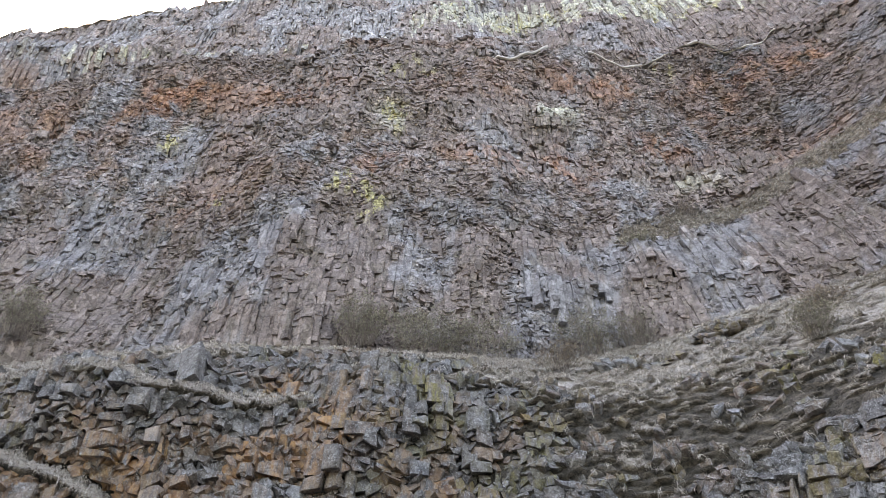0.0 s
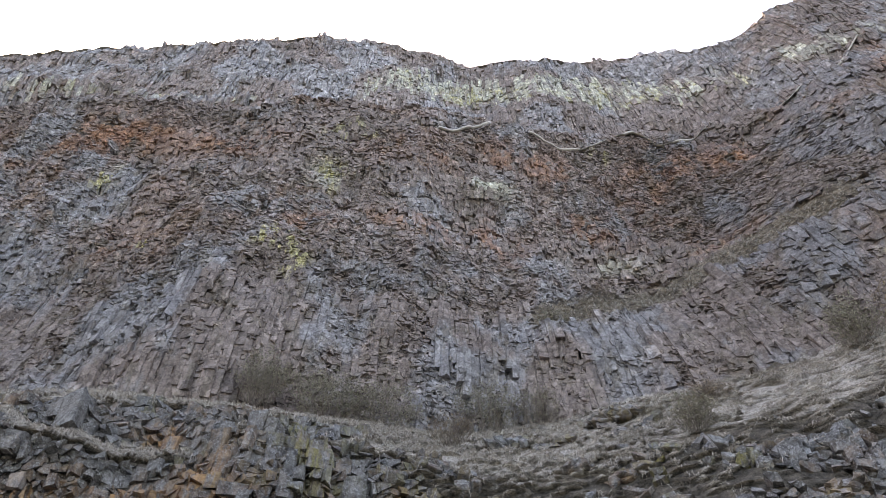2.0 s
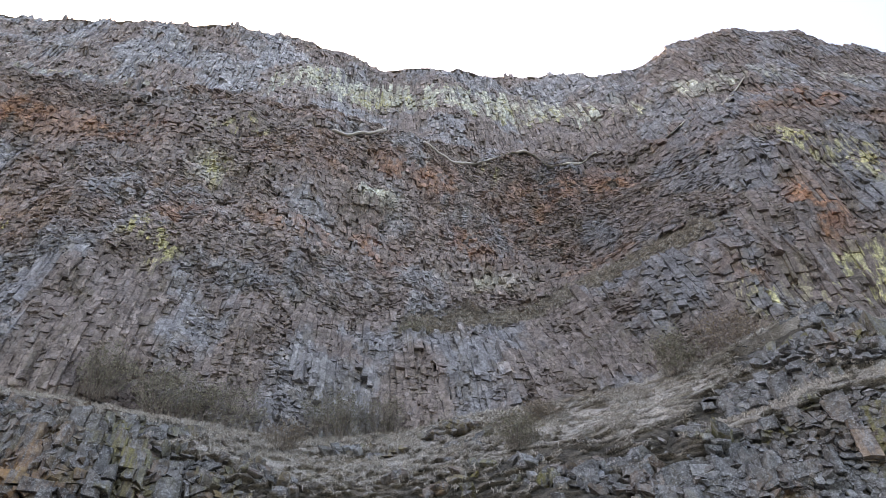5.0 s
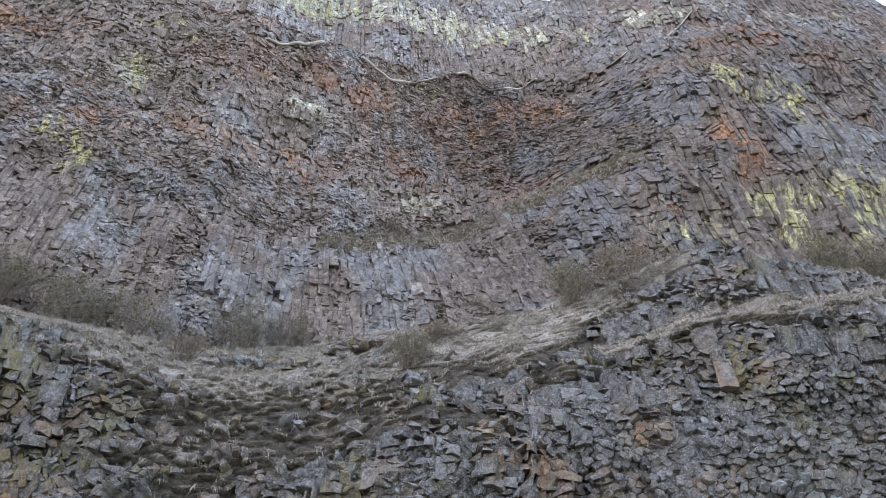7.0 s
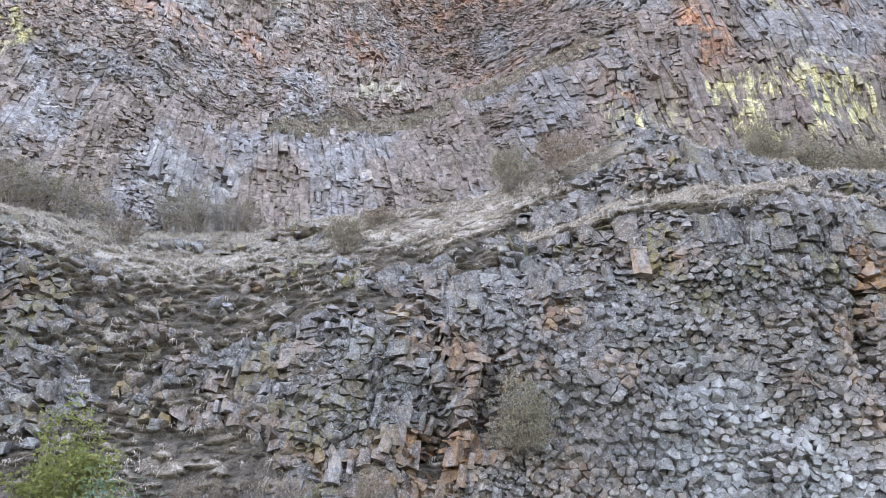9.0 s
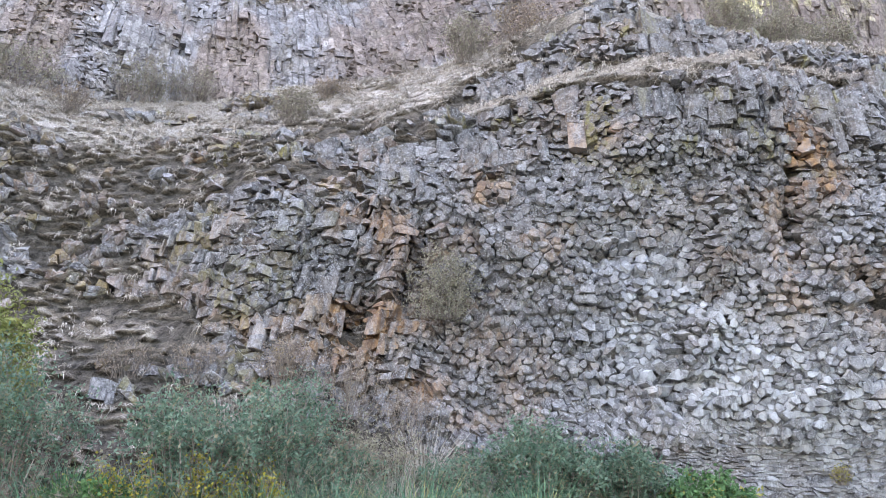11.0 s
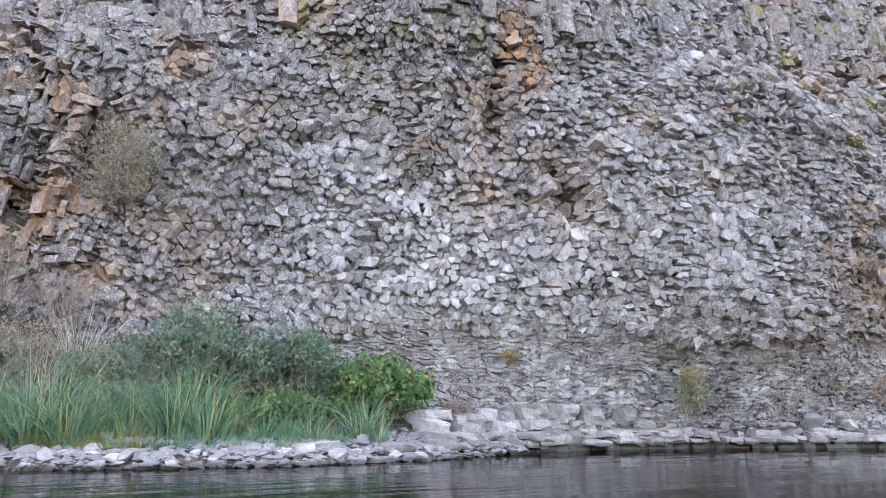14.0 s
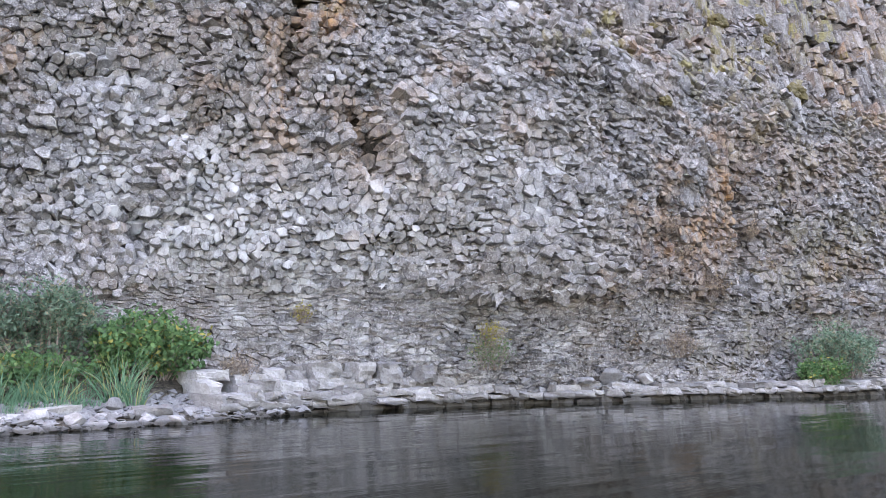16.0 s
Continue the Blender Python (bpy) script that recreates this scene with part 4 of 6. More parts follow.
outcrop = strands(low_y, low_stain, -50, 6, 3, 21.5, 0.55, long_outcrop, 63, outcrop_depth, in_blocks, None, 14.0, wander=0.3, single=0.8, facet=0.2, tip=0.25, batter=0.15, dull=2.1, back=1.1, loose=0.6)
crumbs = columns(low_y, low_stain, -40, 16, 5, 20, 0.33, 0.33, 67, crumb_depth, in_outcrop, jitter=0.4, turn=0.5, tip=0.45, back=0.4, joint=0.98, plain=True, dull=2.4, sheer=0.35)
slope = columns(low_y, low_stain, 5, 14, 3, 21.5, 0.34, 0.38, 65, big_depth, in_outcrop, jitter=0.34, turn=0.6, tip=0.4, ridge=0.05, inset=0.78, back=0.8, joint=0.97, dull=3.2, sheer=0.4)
sunk = columns(low_y, low_stain, -6, 28, 8, 20, 0.36, 0.34, 57, sunk_depth, in_sunk, jitter=0.34, turn=0.3, tip=0.3, ridge=0.05, inset=0.78, back=0.6, joint=0.97, dull=2.6, sheer=0.3)
shelf = columns(low_face, low_stain, 22, 75, -0.1, 4.4, 0.34, 0.12, 64, slab_depth, in_shelf, jitter=0.4, turn=0.22, tip=0.28, back=0.6, dull=1.1, plain=True)
crown_rubble = columns(low_y, low_stain, 14, 52, 11, 21, 0.24, 0.24, 69, crumb_depth, in_crown, jitter=0.4, turn=0.45, tip=0.4, back=0.4, joint=0.98, plain=True, dull=1.6, sheer=0.35)
rubble = columns(low_y, low_stain, 13, 54, 1.0, 15, 0.23, 0.20, 66, rubble_depth, in_wall, jitter=0.42, turn=0.6, tip=0.5, back=0.4, joint=0.98, plain=True, dull=2.0)
for name, (v, s, c), note in (("column_blocks", bold, "stout broken grey columns with rust"), ("bedded_blocks", bedded, "small grey-brown blocks in ragged beds"), ("large_ends", large, "larger pale grey column ends"), ("crown_blocks", crown, "weathered blocks under the turf"), ("massive_blocks", massive, "massive dark weathered blocks of the crest"), ("outcrop_blocks", outcrop, "rust-stained broken blocks with moss"), ("slope_blocks", slope, "loose grey blocks half sunk in brown turf"), ("sunken_rocks", sunk, "dark rocks half sunk in withered turf"), ("shelf_slabs", shelf, "thin crumbling beds near the water"), ("crumbs", crumbs, "small mossy brown fragments"), ("crown_rubble", crown_rubble, "small grey fragments under the turf"), ("rubble", rubble, "small brown-grey fragments packed between the columns")):
    make = strand_mesh if name in ("column_blocks", "crown_blocks", "massive_blocks", "outcrop_blocks") else block_mesh
    part(name, make(name, v, s, ROCK_DARK if name in ("outcrop_blocks", "massive_blocks", "sunken_rocks", "slope_blocks", "crumbs") else ROCK_NEAR), cliff_lower, note, "stuff")
v, s, c = wall
single = (np.abs(c[:, 0] - 26.0) < 1.7) & (np.abs(c[:, 2] - 6.2) < 1.9)
single &= np.cumsum(single) <= 300
part("column_ends", block_mesh("column_ends", v[~single], s[~single], ROCK_NEAR), cliff_lower, "pale grey polygonal column ends", "stuff")

# ---- upper cliff ----
cliff_upper = thing("cliff_upper", "high amphitheatre of rust-streaked basalt columns", "cliff", kind="structure")
xs, us = np.concatenate([np.arange(-60, -48, 0.8), np.arange(-48, 72, 0.3), np.arange(72, 120.1, 0.8)]), np.linspace(0, 1, 260)
X = np.tile(xs, (len(us), 1))
crag = spline(*RIM, xs) + 0.7 + 1.6 * (fractal(xs / 3.0, 0 * xs, 0 * xs, 71, 3) - 0.5) + 0.8 * (fractal(xs / 0.8, 0 * xs, 0 * xs, 70, 2) - 0.5)
Z = 17 + us[:, None] * (crag - 17)


def high_cover(x, z):
    """The thin grass of the two ledges and of the sloping terrace between the column rows."""
    up = z - spline(*LEDGE, x).reshape(np.shape(x))
    thin = 0.8 * np.exp(-((up - 0.1) / 0.25) ** 2) * smooth(1, 4, x) * smooth(49, 46, x)
    mid = z - spline((8, 11, 14, 18, 22, 26, 30, 34), (27, 29.5, 31.2, 32.8, 34.6, 37, 37.5, 39), x).reshape(np.shape(x))
    terrace = np.where(mid > 0, 0.25 + 0.75 * np.exp(-(mid / 2.2) ** 2), np.exp(-(mid / 1.0) ** 2)) * smooth(7, 4, mid + 3 * (fractal(x / 3, 0 * x, z / 2, 85, 3) - 0.5)) * smooth(9, 12, x) * smooth(35, 29, x)
    shelf = np.exp(-(((x - 15.0) / 1.7) ** 2 + ((z - 32.2) / 0.8) ** 2))
    return np.maximum(np.maximum(thin, 0.9 * terrace), shelf)


def far_ribs(x, z):
    """Upright ribs and hollows of the upper cliff, in metres out of the face."""
    x = x - 0.25 * z * smooth(0, -20, x)
    rib = 0.5 * (fractal(x / 1.0, 0 * x, z / 5.0, 74, 3) - 0.5) + 0.7 * (fractal(x / 3.0, 0 * x, z / 7.0, 79, 2) - 0.5)
    return rib + 0.22 * (fractal(x / 1.5, 0 * x, z / 1.6, 80, 2) - 0.5)


def far_steps(x, z):
    """The column stubs of the sheer face: each stands a little in or out. Gives the step and a random number for each."""
    s = x - shear(x.ravel(), z.ravel()).reshape(x.shape) * (z - 45)
    col = np.floor(s / 0.36 + 1.0 * (lumps(x / 1.6, 0 * x, z / 2.5, 47) - 0.5))
    one = hashed(col, 0 * col, 0 * col, 48)
    row = np.floor(z / (0.45 + 0.9 * one) + 9 * one + 0.7 * (lumps(x / 0.8, 0 * x, z / 1.5, 49) - 0.5))
    return hashed(col, row, 0 * col, 73) - 0.5, hashed(col, row, 0 * col, 50)


def shear(x, z):
    return spline((-40, -25, -8, 5, 15, 25, 33, 44, 80), (0.12, 0.10, 0.05, 0.0, -0.10, -0.22, -0.08, 0.0, 0.0), x) + 0.15 * (fractal(x / 8, 0 * x, z / 8, 73, 2) - 0.5)


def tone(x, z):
    """The flank beside the river is of darker rock; colour also darkens towards the columns' foot."""
    # last factor lightens the upper left tier: haze painted into the rock colour
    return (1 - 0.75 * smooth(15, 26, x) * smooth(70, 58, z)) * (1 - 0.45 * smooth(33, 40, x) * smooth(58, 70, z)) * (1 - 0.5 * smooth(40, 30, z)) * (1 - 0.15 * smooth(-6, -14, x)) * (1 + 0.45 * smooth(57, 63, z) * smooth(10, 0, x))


r3 = np.random.default_rng(72)
jx, jz, jy = (r3.uniform(-1, 1, X.shape) for _ in range(3))
X, Z = X + 0.06 * jx, Z + 0.06 * jz * (us[:, None] > 0)
chip, pick = far_steps(X, Z)
crumbly = smooth(0.42, 0.6, fractal(X / 5, 0 * X, Z / 5, 45, 3))
C = high_cover(X, Z)
Y = high_y(X, Z) - far_ribs(X, Z) - (0.26 * chip + (0.06 + 0.10 * crumbly) * jy) * (1 - C) + 0.06 + 0.28 * smooth(0.5, 0.2, C)
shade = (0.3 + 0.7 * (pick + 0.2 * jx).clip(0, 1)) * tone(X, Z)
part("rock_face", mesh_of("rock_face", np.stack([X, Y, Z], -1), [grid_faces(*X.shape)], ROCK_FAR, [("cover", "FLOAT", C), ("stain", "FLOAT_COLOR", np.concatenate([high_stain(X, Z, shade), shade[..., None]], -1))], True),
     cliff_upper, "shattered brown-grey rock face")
# the thin turf lip of the high ledge
lx = np.arange(3.2, 46.5, 0.15)
lz = spline(*LEDGE, lx) + 0.30 * (fractal(lx / 0.6, 0 * lx, 0 * lx, 87, 3) - 0.5)
ly = np.min([high_y(lx, lz + d) - far_ribs(lx, lz + d) for d in (-0.3, 0.0, 0.3)], 0)
ly = np.min([np.roll(ly, k) for k in range(-1, 2)], 0) - 0.16
ly = np.convolve(np.pad(ly, 2, "edge"), np.full(5, 1 / 5), "valid")
wob = 0.8 * (fractal(lx / 0.5, 0 * lx, 0 * lx, 88, 2) - 0.4)
thick = 0.12 + 0.30 * smooth(0.35, 0.6, fractal(lx / 1.6, 0 * lx, 0 * lx, 89, 2))
lip = np.stack([np.stack([lx, ly + dy - wob * out, lz + dz * thick], -1) for dy, dz, out in ((0.15, -0.40, 0), (-0.02, -0.35, 0.1), (0.08, 0.35, 0.1), (0.35, 0.50, 0.1), (1.2, 0.6, 0))])
shown = sum(smooth(a, a + 0.8, lx) * smooth(b, b - 0.8, lx) for a, b in ((4.2, 10.2), (12.4, 30.4), (33.8, 46.4)))
lip[..., 1] += 1.5 * (1 - shown)
part("ledge_turf", mesh_of("ledge_turf", lip, [grid_faces(5, len(lx))], STRAW, [("tint", "FLOAT", 0.55 + 0.27 * np.random.default_rng(96).random(lip.shape[:2]))]), cliff_upper, "pale dry turf lip")
# the plateau behind the rim: unseen, added to keep the sun off the cliffs
back = np.stack([np.stack([xs, high_y(xs, crag) + d, crag + rise], -1) for d, rise in ((0, 0), (3, 0.4), (30, -1), (420, -6))])
part("plateau", mesh_of("plateau", back, [grid_faces(4, len(xs))], GROUND, [("cover", "FLOAT", np.full(back.shape[:2], 0.8))]), cliff_upper, "unseen dry plateau behind the rim that keeps off the sun")


def far_depth(x, y, z, rng):
    return far_ribs(x, z) + 0.06 + 0.6 * (fractal(x / 0.9, 0 * x, z / 0.8, 17, 3) - 0.5)


def pillar_depth(x, y, z, rng):
    return far_ribs(x, z) + 0.14 + 0.35 * (fractal(x / 0.9, 0 * x, z / 3.0, 16, 3) - 0.5)


def rim_at(x):
    return np.interp(x, xs, crag)


def pillar_top(x):
    return spline((-60, -20, -8, 2, 11, 18, 26, 31, 37, 44, 80), (33, 31, 30.5, 31, 30, 32, 35.5, 37, 42, 46, 50), x) + 3 * (fractal(x / 4, 0 * x, 0 * x, 77, 2) - 0.5)


def tier_at(x):
    return np.where(x < 2, spline(*TIER, x), 60 + 3 * lumps(x / 4, 0 * x, 0 * x, 78))


def in_pillars(x, z, chance):
    return (z < pillar_top(x) + 1.5 * chance) & (high_cover(x, z) < 0.25 + 0.4 * chance) & (fractal(x / 1.8, 0 * x, z / 4.5, 84, 3) > 0.42 + 0.10 * chance)


def in_middle(x, z, chance):
    return (z < tier_at(x) + 0.6) & (high_cover(x, z) < 0.25 + 0.4 * chance)


def in_top(x, z, chance):
    return (z > tier_at(x)) & (z < rim_at(x) - 1.2 + 0.9 * chance) & (high_cover(x, z) < 0.3 + 0.4 * chance)


def long_pillar(x, z):
    return 2.2 - 1.5 * smooth(0.46, 0.58, fractal(x / 3, 0 * x, z / 3, 86, 2))


def long_middle(x, z):
    return 0.20 + 0.4 * smooth(0.45, 0.65, fractal(x / 6, 0 * x, z / 5, 44, 2)) + 0.6 * smooth(34, 38, x)


def long_top(x, z):
    return 0.8 + 0.8 * fractal(x / 5, 0 * x, z / 4, 43, 2)


pillars = strands(high_y, high_stain, -50, 74, 18.5, 50, 0.40, long_pillar, 81, pillar_depth, in_pillars, shear, 24.0, wander=0.1, single=0.2, facet=0.16, tip=0.12, batter=0.35, gap=-0.04, loose=0.15, rough=0.10)
middle = strands(high_y, high_stain, -50, 74, 19, 66, 0.27, long_middle, 82, far_depth, in_middle, None, wander=0.2, single=0.16, facet=0.10, tip=0.22, gap=-0.16, loose=0.9, rough=0.22)
top = strands(high_y, high_stain, -56, 80, 46, 93, 0.30, long_top, 83, pillar_depth, in_top, None, wander=0.12, single=0.22, facet=0.18, tip=0.15, gap=-0.03, loose=0.4, rough=0.18)
pillars[1][:, 3] = 0.35 + 0.35 * pillars[1][:, 3]
middle[1][:, 3], top[1][:, 3] = 0.30 + 0.35 * middle[1][:, 3], 0.30 + 0.45 * top[1][:, 3]
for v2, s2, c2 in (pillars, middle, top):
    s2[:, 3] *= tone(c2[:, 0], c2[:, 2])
for name, (v2, s2, c2), note in (("pillar_rows", pillars, "tall grey-blue columns at the foot"), ("broken_columns", middle, "rust-brown shattered columns"), ("top_columns", top, "pale columns under the rim")):
    part(name, strand_mesh(name, v2, s2, ROCK_FAR), cliff_upper, note, "stuff")

# ---- bench between the cliffs, river bed and far ground ----
xs, us = np.arange(-60, 120.1, 0.35), np.linspace(0, 1, 90)
X = np.broadcast_to(xs, (len(us), len(xs)))
za, zb = spline(*CREST, xs), spline(*FOOT, xs)
ya, yb = low_y(xs, za), high_y(xs, zb) + 2.5
U = us[:, None]
bow = 1 - (1 - U) ** 1.5
Y = ya + (yb - ya) * U
lips = mats(X, 0.6 * Y)
lump = (0.30 + 0.35 * smooth(10, 16, X)) * lips * smooth(0, 0.08, U)
Z = lump + za + (zb - za) * bow + 0.5 * (fractal(X / 2, Y / 2, 0 * X, 91, 3) - 0.5) * np.sin(math.pi * U) + 0.16 * (fractal(X / 0.6, Y / 0.6, 0 * X, 92, 2) - 0.5) * (U > 0) 
X, Y, Z, lips = (np.concatenate([a[:1], a[:1], a]) for a in (X, Y, Z, lips))
lips[:2] = 0.5
Y[0], Z[0], Y[1], Z[1] = ya + 0.1, za - 0.7, ya - 0.15, za + 0.25 * (fractal(xs / 0.5, 0 * xs, 0 * xs, 97, 3) - 0.5)
# here too cover drops between the lips, which darkens the hollows
bench = tagged(new("ground_bench", mesh_of("ground_bench", np.stack([X, Y, Z], -1), [grid_faces(*X.shape)], GROUND, [("cover", "FLOAT", (0.95 - 0.35 * smooth(0.42, 0.6, fractal(X / 3, Y / 3, 0 * X, 95, 3)) * smooth(8, 15, X)) * (0.78 + 0.5 * lips).clip(0, 1))])),
               "pale withered grass bench between the two cliffs", "ground", kind="structure")
bed = np.array([(x, y, z) for y, z in ((-3000, -2.5), (-46, -2.5), (-40, -1.6), (60, -1.6), (3000, -1.6)) for x in (-3000, -60, 120, 3000)], float)
tagged(new("ground", mesh_of("ground", bed, [grid_faces(5, 4)], GROUND, [("cover", "FLOAT", np.full(20, 0.5))])), "brown river bed and land out to the horizon", "ground", kind="structure")
xs, ys = np.concatenate([[-900, -200], np.arange(-60, 130, 10), [200, 900]]), np.array([-900, -200, -60, -30, -10, 0, 5, 10, 15, 20, 30])
X, Y = np.meshgrid(xs, ys)
tagged(new("water", mesh_of("water", np.stack([X, Y, np.full(X.shape, WATER_Z)], -1), [grid_faces(*X.shape)], WATER)), "dark rippled river water reflecting the cliff", "river", kind="structure")
# the stony bank between the water and the foot of the lower cliff
xs, us = np.arange(-60, 120.1, 0.3), np.linspace(0, 1, 22)
X = np.broadcast_to(xs, (len(us), len(xs)))
U = us[:, None]
y0 = spline(*WATERLINE, xs) + 0.5 * (fractal(xs / 1.6, 0 * xs, 0 * xs, 93, 3) - 0.5)
y1 = low_y(xs, 1.4 + 0 * xs) + 0.8
Y = y0 - 0.8 + (y1 - y0 + 0.8) * U
Z = -0.5 + 0.6 * smooth(0, 0.22, U) + (1.5 + 0 * X) * smooth(0.25, 1.0, U) + 0.2 * (fractal(X / 0.9, Y / 0.9, 0 * X, 94, 3) - 0.5) - 1.8 * smooth(26.5, 29, X)
bank = tagged(new("ground_bank", mesh_of("ground_bank", np.stack([X, Y, Z], -1), [grid_faces(*X.shape)], GROUND, [("cover", "FLOAT", 0.2 + 0.3 * smooth(0.3, 0.6, U) * smooth(27, 24, X))])),
              "earthy stony river bank under bushes", "ground", kind="structure")


# ---- plants ----
def strips(base, heading, droop, length, width, side, tint, steps=3):
    """Thin tapering blades: base (n, 3), heading (n, 3), droop (n, 3) added towards the tip."""
    t = np.linspace(0, 1, steps + 1)[None, :, None]
    mid = base[:, None] + (heading[:, None] * t + droop[:, None] * t ** 2) * length[:, None, None]
    half = side[:, None] * (width[:, None, None] * (1 - 0.9 * t ** 1.5)) * 0.5
    n, k = len(base), steps + 1
    verts = np.stack([mid - half, mid + half], 2).reshape(-1, 3)
    a = (np.arange(n)[:, None] * 2 * k + 2 * np.arange(steps)[None]).ravel()
    return verts, np.stack([a, a + 1, a + 3, a + 2], -1), np.repeat(tint, 2 * k)


def unit(v):
    return v / np.maximum(np.linalg.norm(v, axis=-1, keepdims=True), 1e-9)


def blades_mesh(name, mat, *args, **more):
    more.setdefault("steps", 2)
    v, f, t = strips(*args, **more)
    return mesh_of(name, v, [f], mat, [("tint", "FLOAT", t)])


def tufts(rng, places, normals, count, length, width, spread=0.7, hang=0.7):
    """Blades for grass tufts at the places given."""
    n = len(places)
    base = np.repeat(places, count, 0) + rng.normal(size=(n * count, 3)) * (0.06, 0.06, 0.02)
    out = unit(np.repeat(normals, count, 0) * 0.8 + (0, 0, 0.55) + spread * rng.normal(size=(n * count, 3)))
    size = np.repeat(0.7 + 0.6 * rng.random(n), count) * length * (0.6 + 0.7 * rng.random(n * count))
    droop = np.stack([np.zeros(n * count), -0.1 * np.ones(n * count), -hang * (0.5 + rng.random(n * count))], -1)
    side = unit(np.cross(out, rng.normal(size=(n * count, 3))))
    tint = np.clip(np.repeat(rng.random(n), count) * 0.6 + 0.4 * rng.random(n * count), 0, 1)
    return base, out, droop, size, width * (0.7 + 0.6 * rng.random(n * count)), side, tint


rng = np.random.default_rng(7)
# withered grass on the lower hillside
gx, gz = rng.uniform(-40, 62, 190000), rng.uniform(2.2, 21.3, 190000)
gz = np.minimum(gz, spline(*CREST, gx))
cov = low_cover(gx, gz)
lean = np.clip(low_y(gx, gz + 0.4) - low_y(gx, gz - 0.4), 0.1, 3) / 0.8
lip = np.minimum(1.1, mats(gx, gz) + 1.0 * low_step(gx, gz)[1])
thin = 1 - 0.78 * smooth(16.5, 14, gz) * smooth(-2, 3, gx)
pick = (cov > 0.3 + 0.4 * rng.random(len(gx))) & (rng.random(len(gx)) < 0.5 * thin * np.sqrt(1 + lean ** 2)) & (lip > 0.42 + 0.36 * rng.random(len(gx)))
gx, gz, lean, lip = gx[pick], gz[pick], lean[pick], lip[pick]
places = np.stack([gx, low_y(gx, gz) - 0.5 * lip + 0.16, gz + 0.03], -1)
normals = unit(np.stack([0 * gx, -np.ones(len(gx)), lean], -1))
tagged(new("withered_grass", blades_mesh("withered_grass", STRAW, *tufts(rng, places, normals, 9, 0.26, 0.026, 0.5, 1.2))), "straw-coloured withered grass hanging over the hillside", "grass", kind="stuff")
# on the bench
n = 13000
gx, u = rng.uniform(-28, 44, n), rng.random(n) ** 1.6
za, zb = spline(*CREST, gx), spline(*FOOT, gx)
ya, yb = low_y(gx, za), high_y(gx, zb) + 2.5
places = np.stack([gx, ya + (yb - ya) * u, za + (zb - za) * (1 - (1 - u) ** 1.5) + 0.12], -1)
normals = np.tile((0.0, -0.3, 0.95), (n, 1))
tagged(new("bench_grass", blades_mesh("bench_grass", STRAW, *tufts(rng, places, normals, 8, 0.40, 0.03, 0.8, 0.9))), "pale dry grass tufts on the bench", "grass", kind="stuff")
# on the ledges of the upper cliff
gx, gz = rng.uniform(9, 50, 30000), rng.uniform(26, 72, 30000)
pick = high_cover(gx, gz) > 0.35 + 0.5 * rng.random(len(gx))
lx = rng.uniform(3.5, 46, 1100)
gx, gz = np.concatenate([gx[pick], lx]), np.concatenate([gz[pick], spline(*LEDGE, lx) + rng.normal(0.1, 0.08, 1100)])
places = np.stack([gx, high_y(gx, gz) - far_ribs(gx, gz) - 0.1, gz], -1)
tagged(new("ledge_grass", blades_mesh("ledge_grass", STRAW, *tufts(rng, places, np.tile((0.0, -0.6, 0.8), (len(gx), 1)), 7, 0.38, 0.05, 0.6, 0.8))), "thin dry grass along the cliff ledges", "grass", kind="stuff")


